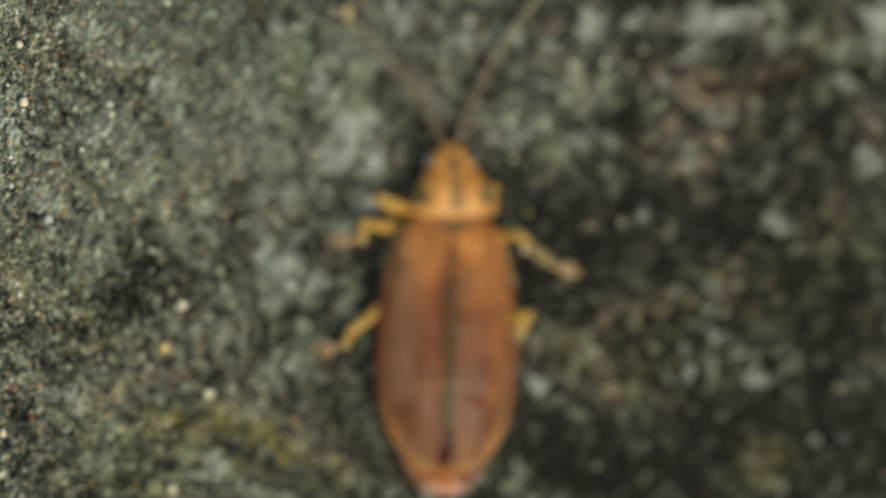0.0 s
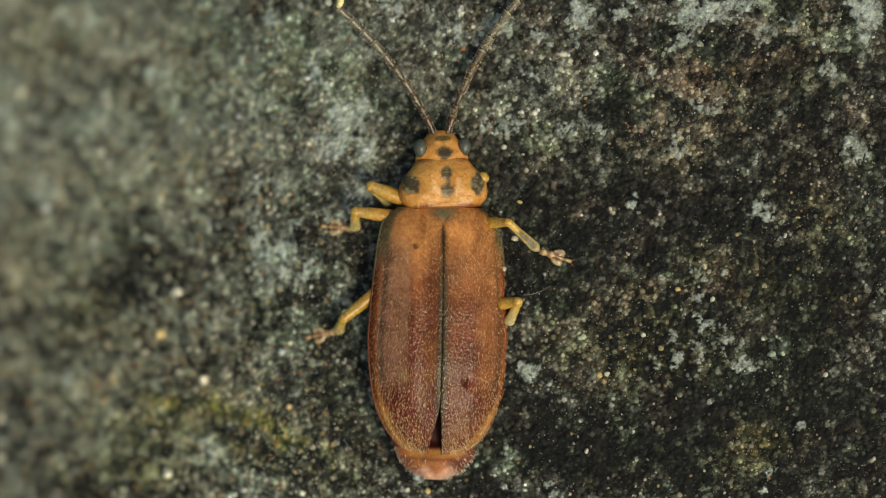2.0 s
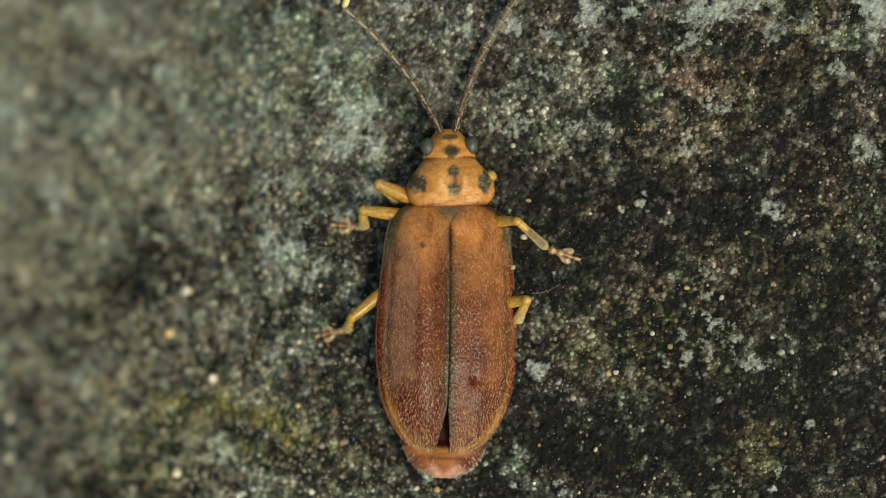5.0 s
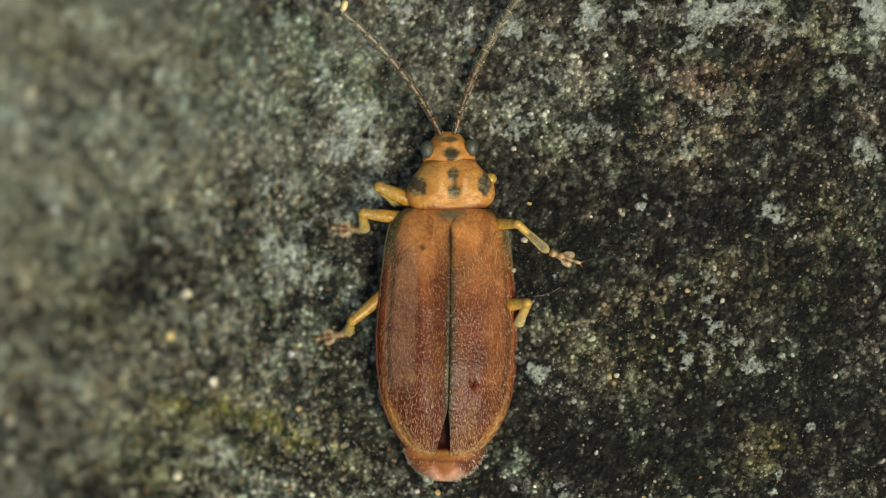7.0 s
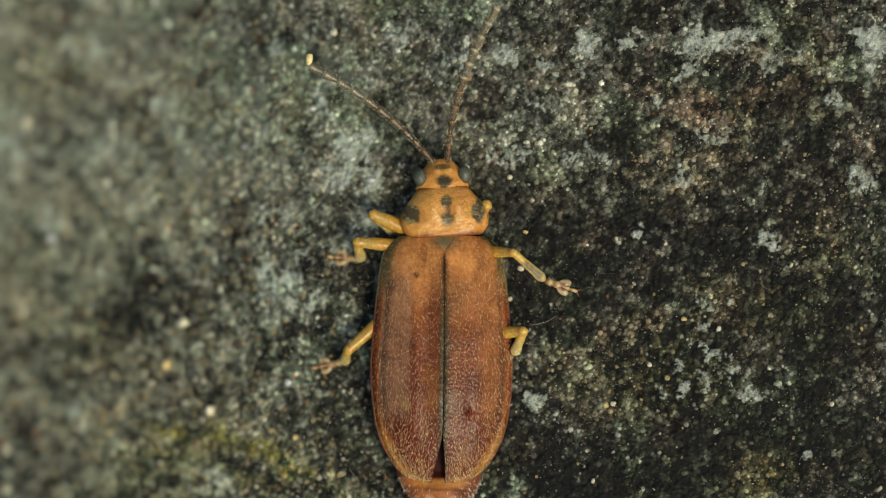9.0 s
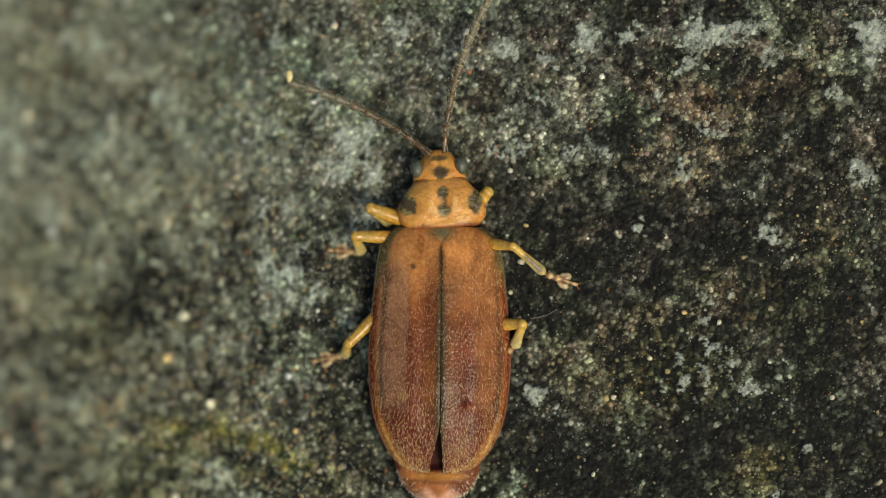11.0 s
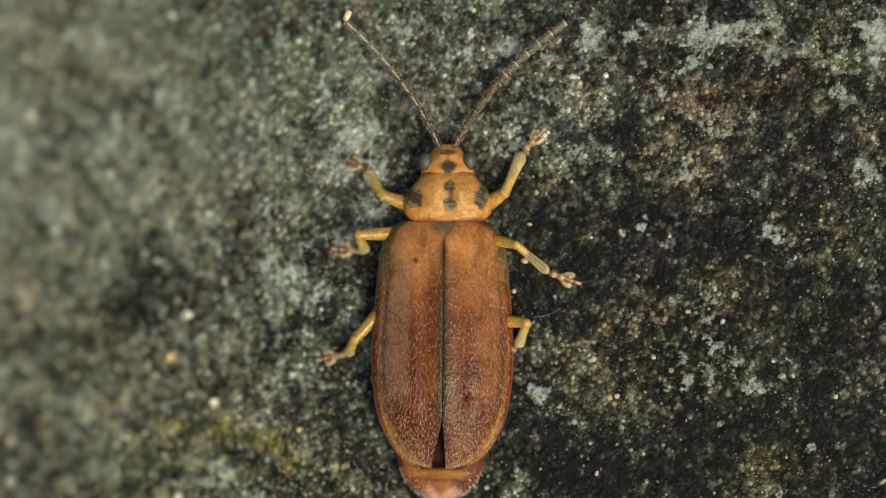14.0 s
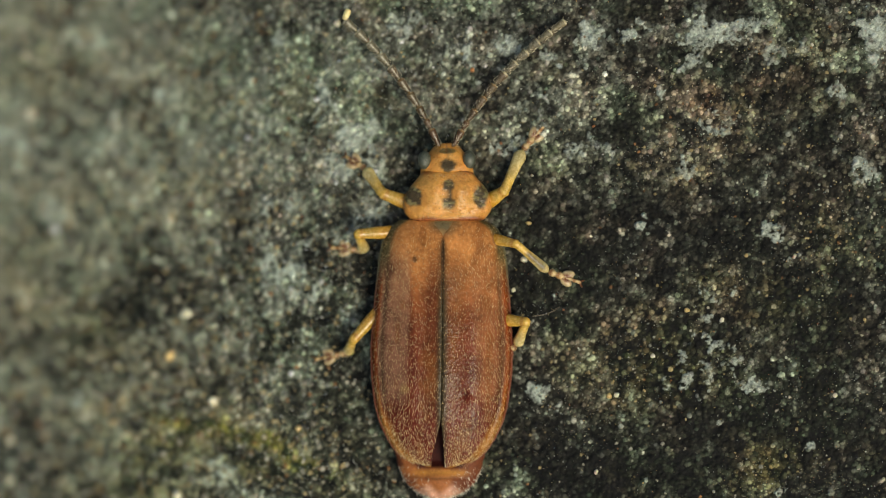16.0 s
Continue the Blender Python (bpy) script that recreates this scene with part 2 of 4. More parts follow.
DARK_AND_SHADE = DARK_AND_SHADE_RIGHT + DARK_AND_SHADE_LEFT
# iron-brown staining
IRON = [
    (4.9, 3.2, 1.2, .5, 8, 1.0), (3.8, 3.3, .6, .4, 0, .6), (4.9, 3.7, .4, .3, 0, .7), (5.1, -.7, .5, .4, 0, .5), (3.4, -1.0, .5, .4, 0, .5), (7.2, 2.6, .4, .5, 0, .6), (2.3, .4, .8, .6, 0, .4),
]


def patch_field(x, y, table):
    f = np.zeros_like(x)
    for px, py, a, b, turn, w in table:
        px, py = out(px, py, float(np.interp(px, SLOPE_X, SLOPE_Z)))
        c, s = math.cos(radians(turn)), math.sin(radians(turn))
        u, v = ((x - px) * c + (y - py) * s) / a, (-(x - px) * s + (y - py) * c) / b
        f = np.maximum(f, w * np.exp(-0.7 * (u * u + v * v)))
    return f


def build_ground():
    ny, nx = XX.shape
    wx = XX + (turbulence(XX, YY, 0.5, 31, 4, 0.65) - 0.5) * 0.42
    wy = YY + (turbulence(XX, YY, 0.5, 41, 4, 0.65) - 0.5) * 0.42
    crust, sand, moss, dark_and_shade, iron = (patch_field(wx, wy, k) for k in (CRUST, SAND, MOSS, DARK_AND_SHADE, IRON))
    # left side: paler dust, plus the slope's gloss put into its colour
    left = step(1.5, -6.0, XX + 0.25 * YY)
    i0, j0 = np.searchsorted(GX, -FX), np.searchsorted(GY, -FY)
    core = (slice(j0 + 5, j0 + 720), slice(i0 + 5, i0 + 1150))

    def even(f):
        return (f - f[core].mean()) / f[core].std()

    mid = even(turbulence(XX, YY, 0.62, 51, 4, 0.72))
    fine = even(turbulence(XX, YY, 0.17, 61, 4, 0.85))
    broad = even(turbulence(XX, YY, 1.7, 71, 3))
    upper = step(-1.2, 3.4, YY) * (1 - 0.38 * step(1.5, 6.0, XX))
    crust_m = step(-0.40, 1.8, 2.15 * crust - 0.9 * dark_and_shade + 0.62 * mid + 0.62 * fine + 0.10 * left + 0.58 * upper - 0.80)
    crust_m = crust_m * (0.42 + 0.30 * left)
    torn = even(turbulence(XX, YY, 0.24, 55, 4, 0.8))
    flake = step(0.58, 0.84, 1.06 * crust + 0.42 * torn * step(0.12, 0.50, crust) + 0.10 * mid - 0.16 * dark_and_shade)
    thick = np.clip(0.55 + 0.22 * torn + 0.20 * mid + 0.35 * (crust - 0.6), 0.15, 1)
    crust_m = np.maximum(crust_m, flake)
    lace = np.clip(0.5 + 0.22 * fine * (1 - 0.5 * flake), 0, 1)
    relief = np.zeros_like(XX)
    near = np.exp(-((XX + 1.6) / 2.6) ** 2) * step(-0.8, 1.2, YY)
    lum = np.exp((0.82 - 0.24 * near + 0.10 * left) * fine + 0.34 * near + (0.36 + 0.10 * left) * mid + (0.24 + 0.06 * left) * broad + 0.12 * left + 1.34 * left + 0.95 * upper + 0.6 * sand - 0.62 * dark_and_shade
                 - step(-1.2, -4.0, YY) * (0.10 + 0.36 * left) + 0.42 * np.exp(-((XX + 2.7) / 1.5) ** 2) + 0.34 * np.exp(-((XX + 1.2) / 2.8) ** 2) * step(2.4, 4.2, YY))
    col = np.array((0.0178, 0.0188, 0.0148)) * np.clip(lum, 0.24, 9.0)[..., None]
    green = step(-0.3, 1.6, even(turbulence(XX, YY, 1.1, 81, 4, 0.7)))
    col = lerp3(col, col * np.array((0.90, 1.04, 0.88)), green * (1 - 0.6 * left))
    pale = np.clip(0.24 + 0.15 * crust + 0.20 * left + 0.20 * upper, 0, 1) * (0.34 + 0.9 * lace)
    col = lerp3(col, np.array((0.335, 0.372, 0.318)), np.clip(crust_m * pale, 0, 1))
    col = lerp3(col, np.array((0.330, 0.368, 0.320)), flake * (0.22 + 0.62 * thick))
    col = lerp3(col, (0.17, 0.135, 0.062), np.clip(sand * 0.75 * step(-0.6, 1.4, 0.6 * mid + 0.8 * fine), 0, 0.7))
    col = lerp3(col, lerp3((0.024, 0.034, 0.009), (0.165, 0.150, 0.032), step(-.6, 1.3, .5 * mid + .8 * fine)), np.clip(0.80 * moss * step(-1.6, 0.8, 0.5 * mid + 0.5 * fine), 0, 0.88))
    col = lerp3(col, col * np.array((1.18, 0.88, 0.82)), np.clip(iron * step(-1.2, 0.8, mid), 0, 1) * (1 - flake))
    col = lerp3(col, col * np.array((0.97, 1.01, 0.97)), left)
    col = col * (1 - 0.06 * step(1.0, 5.0, XX) * step(0.5, -3.0, YY))[..., None]
    ruddy = step(0.1, 1.5, even(turbulence(XX, YY, 0.55, 91, 4, 0.75)) + 0.5 * step(0, 4, XX))
    col = lerp3(col, col * np.array((1.12, 0.965, 0.91)), ruddy * (1 - crust_m) * (1 - 0.5 * left))
    grain_rgb = np.array([(.38, .30, .15), (.46, .43, .34), (.20, .20, .16), (.012, .012, .009), (.018, .026, .015), (.24, .12, .05), (.30, .31, .26)])
    n = 62000
    gx, gy = rng.uniform(-FX + .2, FX - .2, n), rng.uniform(-FY + .2, FY - .2, n)
    rad = np.clip(rng.gamma(4.0, 0.0062, n), 0.014, 0.050)
    ii, jj = i0 + np.round((gx + FX) / CELL).astype(int), j0 + np.round((gy + FY) / CELL).astype(int)
    local_sand, local_left, local_dark_shade, local_flake = sand[jj, ii], left[jj, ii], dark_and_shade[jj, ii], flake[jj, ii]
    pick = rng.random(n)
    own = col[jj, ii] * np.exp(rng.normal(0.25, 0.52, (n, 1)) * ((1 - 0.08 * local_left) * (1 - 0.6 * local_flake))[:, None]) * np.exp(rng.normal(0, 0.045, (n, 3)))
    col = col * (0.46 + 0.22 * left + 0.26 * np.maximum(crust_m, 1.6 * flake) + 0.16 * upper * (1 - crust_m))[..., None]
    bright = np.clip(0.040 + 0.15 * local_left + 0.20 * local_sand - 0.05 * local_dark_shade, 0.012, 0.40)
    for k in range(n):
        r = rad[k]
        h = int(r / CELL) + 1
        a, b = ii[k], jj[k]
        sl = (slice(b - h, b + h + 1), slice(a - h, a + h + 1))
        ex, ey = XX[sl] - gx[k], YY[sl] - gy[k]
        d = 1 - (ex * ex + ey * ey) / (r * r)
        hit = d > 0
        top = 0.75 * r * np.sqrt(np.maximum(d, 0))
        higher = hit & (top > relief[sl])
        relief[sl] = np.where(higher, top, relief[sl])
        if pick[k] < bright[k] and (r < .034 or local_left[k] + local_sand[k] > .45):
            c = grain_rgb[(0, 1, 2, 0, 6, 1, 5, 0)[k % 8]] * (0.40 + 0.60 * ((k * 7919) % 97) / 97)
            w = np.where(higher, 0.78, 0)[..., None]
        else:
            c, w = own[k], np.where(higher, (0.72 + 0.25 * d) * (1 - 0.45 * local_flake[k]), 0)[..., None]
        col[sl] = col[sl] * (1 - w) + c * w
    z = lie(XX, YY) + relief + crust_m * (0.02 + 0.06 * lace) * np.exp(-(np.hypot(XX, YY) / 40) ** 2)
    z = z + (turbulence(XX, YY, 0.14, 101, 3) - 0.5) * 0.06
    away = np.maximum(np.maximum(np.abs(XX) - FX, np.abs(YY) - FY), 0)
    col = lerp3(col, (0.052, 0.055, 0.043), step(0.0, 2.5, away))
    z = lerp3(z[..., None], lie(XX, YY)[..., None], step(0.0, 1.5, away))[..., 0]
    verts = np.stack((XX, YY, z), -1).reshape(-1, 3)
    a = (np.arange(ny - 1)[:, None] * nx + np.arange(nx - 1)[None]).ravel()
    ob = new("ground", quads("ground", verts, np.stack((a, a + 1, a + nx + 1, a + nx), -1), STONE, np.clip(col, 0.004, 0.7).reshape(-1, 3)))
    tagged(ob, "dark weathered stone with grey lichen crust, sandy grains and green algae", "stone ground", kind="structure")
    return z


GROUND_Z = build_ground()


def ground_at(x, y):
    i = int(np.clip(np.searchsorted(GX, x), 1, len(GX) - 1))
    j = int(np.clip(np.searchsorted(GY, y), 1, len(GY) - 1))
    return float(GROUND_Z[j, i])


# ---- loose grains on the stone ----
ICO = bmesh.new()
bmesh.ops.create_icosphere(ICO, subdivisions=2, radius=1.0)
ICO_V = np.array([v.co[:] for v in ICO.verts])
ICO_F = [[v.index for v in f.verts] for f in ICO.faces]
ICO.free()


def sand_grain(x, y, r, rgb, label):
    z0 = ground_at(*out(x, y, ground_at(x, y)))
    x, y = out(x, y, z0)
    v = ICO_V.copy()
    for _ in range(7):
        d = rng.normal(size=3)
        d /= np.linalg.norm(d)
        s = v @ d
        v -= np.outer(np.maximum(s - rng.uniform(0.55, 0.85), 0), d) * 0.85
    v *= np.array([1.0, rng.uniform(0.75, 1.2), 0.8]) * r
    ob = new("sand_grain", mesh_of("sand_grain", v, ICO_F, GRAIN, rgb))
    ob.matrix_basis = pose(x * MM, y * MM, (z0 + r * 0.45) * MM, rng.uniform(-20, 20), rng.uniform(-20, 20), rng.uniform(0, 360))
    return tagged(ob, label, "sand grain", "loose grains on the stone")


CREAM, GOLD, RUST, ASH = (.66, .62, .46), (.62, .46, .20), (.42, .17, .06), (.42, .44, .42)
PEBBLES = [
    (-7.32, 2.74, .10, CREAM), (-4.87, -1.56, .10, GOLD), (-4.09, -2.35, .095, CREAM), (-4.57, -.79, .09, CREAM), (-2.59, -2.84, .08, GOLD),
    (2.68, -3.62, .07, CREAM), (-7.7, -3.04, .09, CREAM), (-7.7, -3.74, .08, CREAM), (-1.90, 4.33, .12, CREAM), (-4.74, -4.02, .085, CREAM),
    (-6.9, .7, .11, ASH), (4.91, -.93, .08, CREAM), (6.91, -2.27, .07, CREAM), (1.41, .14, .10, CREAM), (1.22, -.40, .07, CREAM), (-2.24, 1.82, .08, CREAM), (-1.92, 1.51, .07, ASH),
    (-.14, -4.33, .09, GOLD), (-.50, -4.31, .07, CREAM), (2.91, -2.28, .085, GOLD), (3.04, -2.25, .075, CREAM), (3.68, -1.57, .07, CREAM), (6.19, .19, .07, CREAM), (4.29, -.76, .08, GOLD),
]
CRUMBS_RIGHT = [
    (4.76, -3.97, .06, CREAM), (3.53, -2.18, .055, GOLD), (1.49, .79, .075, GOLD), (1.0, 2.2, .06, RUST), (.49, 3.5, .07, RUST), (3.73, 3.21, .06, GOLD), (6.51, 3.94, .06, CREAM),
    (5.41, 2.84, .055, CREAM), (2.66, 2.62, .06, GOLD), (2.64, 2.50, .05, RUST), (5.34, .21, .065, GOLD), (6.86, .16, .06, CREAM), (3.71, -4.13, .06, CREAM), (3.90, -4.00, .05, CREAM),
    (5.11, -4.36, .06, CREAM), (4.26, -2.69, .055, GOLD), (6.03, -3.34, .06, GOLD), (7.43, -.93, .06, GOLD), (4.9, 3.55, .05, CREAM), (3.1, 2.72, .05, GOLD), (5.85, 3.3, .05, GOLD),
    (1.21, 1.75, .075, CREAM), (6.3, .95, .05, GOLD), (6.65, 1.1, .05, CREAM), (5.35, 1.35, .045, CREAM), (6.1, -2.3, .055, CREAM), (2.2, -1.45, .05, GOLD), (2.6, -1.3, .045, CREAM), (1.55, 1.63, .05, CREAM), (2.1, -.75, .045, RUST),
]
CRUMBS_LEFT = [
    (-3.34, -1.99, .06, RUST), (-4.29, -1.6, .06, ASH), (-3.9, -1.2, .06, ASH), (-6.2, 1.9, .06, GOLD), (-5.4, .7, .06, GOLD), (-5.1, -.2, .055, CREAM), (-6.4, -.3, .06, CREAM),
    (-7.4, -.6, .07, CREAM), (-6.0, -1.5, .055, GOLD), (-5.6, -2.3, .055, CREAM), (-5.9, -2.75, .06, GOLD), (-6.5, -2.9, .055, CREAM), (-5.0, -2.75, .05, RUST), (-4.3, -.95, .05, RUST),
    (-3.5, -1.75, .05, GOLD), (-6.9, 3.4, .06, GOLD), (-7.4, 3.75, .07, CREAM), (-7.0, 4.1, .06, GOLD), (-6.0, 3.55, .06, GOLD), (-4.9, 4.1, .055, ASH), (-5.2, 2.7, .05, CREAM),
    (-2.6, 2.7, .05, ASH), (-3.3, -.2, .05, GOLD), (-5.6, -3.6, .06, CREAM), (-6.7, -3.9, .055, GOLD), (-3.9, -4.1, .05, GOLD), (-6.3, -3.6, .05, ASH), (-7.3, -4.2, .06, GOLD), (-4.85, .92, .055, GOLD), (-4.06, -.5, .05, GOLD),
]
WORDS = {CREAM: "rounded cream quartz grain lying on dark stone", GOLD: "yellow quartz grain lying on dark stone",
         RUST: "small rust-red crumb lying on dark stone", ASH: "pale grey quartz grain on dark stone"}
for gx, gy, gr, tint in PEBBLES + CRUMBS_RIGHT + CRUMBS_LEFT:
    pebble = gr > .065
    dull = (1.0 if gx < -3 else .80) if pebble else .55
    sand_grain(gx, gy, gr * ((1.05 if gx < -3 else .72) if pebble else .66 if gx < 0 else .54), tuple(dull * k for k in tint), WORDS[tint])


def build_specks():
    """The finest loose sand, too small to pick apart."""
    octa = np.array([(1, 0, 0), (-1, 0, 0), (0, 1, 0), (0, -1, 0), (0, 0, 1), (0, 0, -1)], float)
    of = np.array([(0, 2, 4), (2, 1, 4), (1, 3, 4), (3, 0, 4), (2, 0, 5), (1, 2, 5), (3, 1, 5), (0, 3, 5)])
    shades = np.array([(.60, .50, .28), (.62, .60, .52), (.46, .48, .44), (.55, .36, .12), (.36, .14, .06), (.30, .40, .30)])
    n = 62000
    x, y = rng.uniform(-FX + .3, FX - .3, n), rng.uniform(-FY + .3, FY - .3, n)
    keep = 0.02 + 0.50 * step(1.0, -5.0, x) + 0.55 * lumps(x, y, 0.8, 121) ** 3 + 0.12 * step(4.5, 7.0, x)
    for sx, sy, sa, sb, _, sw in SAND:
        keep = keep + 0.7 * sw * np.exp(-((x - sx) / sa) ** 2 - ((y - sy) / sb) ** 2)
    chosen = rng.random(n) < keep
    x, y = x[chosen], y[chosen]
    n = len(x)
    r = np.minimum(0.006 + rng.exponential(0.0040, n), 0.024) * (1 - .22 * step(-1.0, 2.0, x))
    a = rng.uniform(0, 2 * np.pi, n)
    v = octa[None] * r[:, None, None] * rng.uniform(0.6, 1.2, (n, 6, 1))
    ca, sa = np.cos(a)[:, None], np.sin(a)[:, None]
    gz = GROUND_Z[np.searchsorted(GY, y), np.searchsorted(GX, x)]
    v = np.stack((x[:, None] + v[..., 0] * ca - v[..., 1] * sa, y[:, None] + v[..., 0] * sa + v[..., 1] * ca, (gz + .35 * r)[:, None] + .8 * v[..., 2]), -1)
    f = of[None] + 6 * np.arange(n)[:, None, None]
    c = shades[rng.choice(6, n, p=(.24, .24, .30, .10, .05, .07))] * rng.uniform(.35, 1.40, (n, 1)) * (1 - .25 * step(-1.0, 2.0, x))[:, None]
    me = quads("fine_sand", v.reshape(-1, 3), f.reshape(-1, 3), GRAIN, np.repeat(c, 6, 0))
    tagged(new("fine_sand", me), "scattered fine golden and pale sand specks on dark stone", "sand", kind="stuff")


build_specks()


def build_fibre():
    """A stray hair-thin fibre lying on the stone beside the beetle."""
    t = np.linspace(0, 1, 16)
    x, y = 1.56 + .48 * t, -.86 + .17 * t - .05 * np.sin(t * 3.0)
    z = np.array([ground_at(a, b) for a, b in zip(x, y)]).max() * .5 + np.array([ground_at(a, b) for a, b in zip(x, y)]) * .5 + .01
    a = np.linspace(0, 2 * np.pi, 5, endpoint=False)
    v = np.stack((np.repeat(x[:, None], 5, 1), y[:, None] + .007 * np.cos(a), z[:, None] + .007 * np.sin(a)), -1).reshape(-1, 3)
    f = [[j * 5 + i, j * 5 + (i + 1) % 5, (j + 1) * 5 + (i + 1) % 5, (j + 1) * 5 + i] for j in range(15) for i in range(5)]
    tagged(new("fibre", mesh_of("fibre", v, f, BRISTLE, (.20, .17, .12))), "thin brownish stray fibre lying on the stone", "fibre")


build_fibre()


# ---- the leaf beetle ----
# Body space: origin under the middle of the wing cases, y to the head, z up, millimetres.
def smooth_curve(table, s):
    """Value at s through a table of (s, value), rounded between the entries."""
    table = sorted(table)
    xs, ys = np.array([a for a, _ in table]), np.array([b for _, b in table])
    fine = np.linspace(xs[0], xs[-1], 400)
    v = np.interp(fine, xs, ys)
    k = 9
    v = np.convolve(np.pad(v, k, mode="edge"), np.hanning(2 * k + 1) / np.hanning(2 * k + 1).sum(), "valid")
    return np.interp(s, fine, v)


WIDTH = [(2.30, .70), (2.22, .86), (2.12, .97), (1.95, 1.05), (1.6, 1.115), (0.9, 1.185), (0.0, 1.25), (-0.5, 1.23), (-1.0, 1.165),
         (-1.3, 1.085), (-1.6, .945), (-1.8, .81), (-1.93, .68), (-2.02, .52), (-2.07, .38), (-2.10, .2)]
CROWN = [(2.30, .80), (2.0, .94), (1.5, 1.03), (0.5, 1.08), (-0.5, 1.05), (-1.2, .95), (-1.7, .80), (-2.08, .66)]


def elytra_colour(x, y, side):
    ax = np.abs(x)
    hw = smooth_curve(WIDTH, y)
    edge = hw - ax
    wave = lumps(x * 5 + 3, y * 0.8, 1.0, 140) - .5
    grit = lumps(x * 9, y * 5, 1.0, 141) - .5
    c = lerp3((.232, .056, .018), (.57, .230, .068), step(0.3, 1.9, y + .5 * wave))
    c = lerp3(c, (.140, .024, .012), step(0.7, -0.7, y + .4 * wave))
    c = lerp3(c, (.130, .040, .012), .55 * step(.50, .22, ax + .08 * wave) * step(1.9, 1.1, y) * step(-1.2, -.5, y))
    # a paler band towards the side, then a grey groove and the reddish flange
    band = step(.50, .62, ax + .10 * wave) * step(-1.15, -.65, y) * step(2.1, 1.2, y)
    # the left band's greyer tint is sky sheen put into the colour
    c = lerp3(c, (.34, .130, .048) if side > 0 else (.30, .165, .100), .62 * band)
    c = lerp3(c, (.25, .085, .02), .55 * step(.10, .42, wave + .5 * grit))
    c = lerp3(c, (.105, .024, .011), .45 * step(.05, .40, -wave + .6 * grit) * step(1.9, 1.2, y))
    c = lerp3(c, (.075, .052, .026), .42 * np.exp(-((edge - .165) / .045) ** 2) * step(-1.3, -.8, y) * step(2.0, 1.2, y))
    c = lerp3(c, lerp3((.36, .125, .022), (.32, .060, .012), step(-1.2, -.3, y)), .85 * step(.125, .085, edge) * step(1.6, .9, y))
    c = lerp3(c, (.13, .022, .008), .85 * step(.05, .018, edge) * step(1.6, .9, y))
    # dark seam, broadest behind the shield; grey-green shoulders; small flecks on the left
    c = lerp3(c, (.040, .028, .014), 0.75 * step(.050, .012, ax) * step(2.0, 1.9, y))
    c = lerp3(c, (.022, .014, .007), 0.80 * np.exp(-(ax / .085) ** 2) * np.exp(-((y - 1.72) / .26) ** 2))
    c = lerp3(c, (.050, .042, .018), 0.80 * step(.14, .04, ax) * step(2.0, 0.6, y))
    c = lerp3(c, (.115, .112, .050), 0.88 * step(.20, .09, edge + .04 * wave) * step(1.15, 1.75, y))
    c = lerp3(c, (.12, .10, .048), 0.7 * step(.36, .20, np.hypot(ax, (y - 2.26) * 1.2) + .1 * grit))
    c = lerp3(c, (.42, .175, .032), .80 * step(.26, .12, edge + .05 * wave) * step(-1.0, -1.5, y))
    c = c * .68
    if side < 0:
        c = lerp3(c, (.05, .028, .014), 0.8 * step(.055, .025, np.hypot(x + .50, (y - 1.58) * .7)))
        c = lerp3(c, (.24, .16, .05), 0.4 * step(.12, .04, np.hypot(x + .66, y + .72)))
    else:
        # darkens the dent: its shade is put into the colour
        c = lerp3(c, (.05, .016, .012), 0.6 * step(.05, .025, np.hypot(x - .42, y + .80)))
    return c


def elytron_point(u, s, side):
    """A point on a wing case: u 0 at the seam to 1 at the rim."""
    hw = smooth_curve(WIDTH, s)
    inner = 0.002 + (0.165 if side < 0 else 0.065) * step(-1.15, -2.05, s) + 0.17 * step(1.98, 2.26, s)
    inner = np.minimum(inner, hw * 0.9)
    ax = inner + (hw - inner) * u
    top = smooth_curve(CROWN, s)
    rel = ax / np.maximum(hw, .05)
    z = 0.50 + (top - 0.50) * np.sqrt(np.maximum(1 - np.clip(rel / 0.985, 0, 1) ** 2.5, 0)) ** 1.15
    z = z + (0.022 * np.exp(-((rel - 0.945) / 0.035) ** 2) - 0.024 * np.exp(-((rel - 0.865) / 0.035) ** 2)) * step(1.9, .8, s)
    z = z - 0.007 * np.exp(-(ax / 0.030) ** 2) + 0.012 * np.cos(ax * 11.0) * step(2.0, 1.2, s) * step(-1.8, -1.0, s)
    z = z + 0.05 * np.exp(-((ax - .80) / .16) ** 2 - ((s - 1.85) / .25) ** 2)
    if side > 0:
        z = z - 0.05 * np.exp(-((ax - .42) / .05) ** 2 - ((s + .80) / .05) ** 2) \
            + 0.03 * np.exp(-((ax - .50) / .06) ** 2 - ((s + .90) / .06) ** 2)
    z = z + 0.016 * (lumps(ax * 3 + side, s * 2, 1.0, 150) - .5)
    return side * ax, s, z


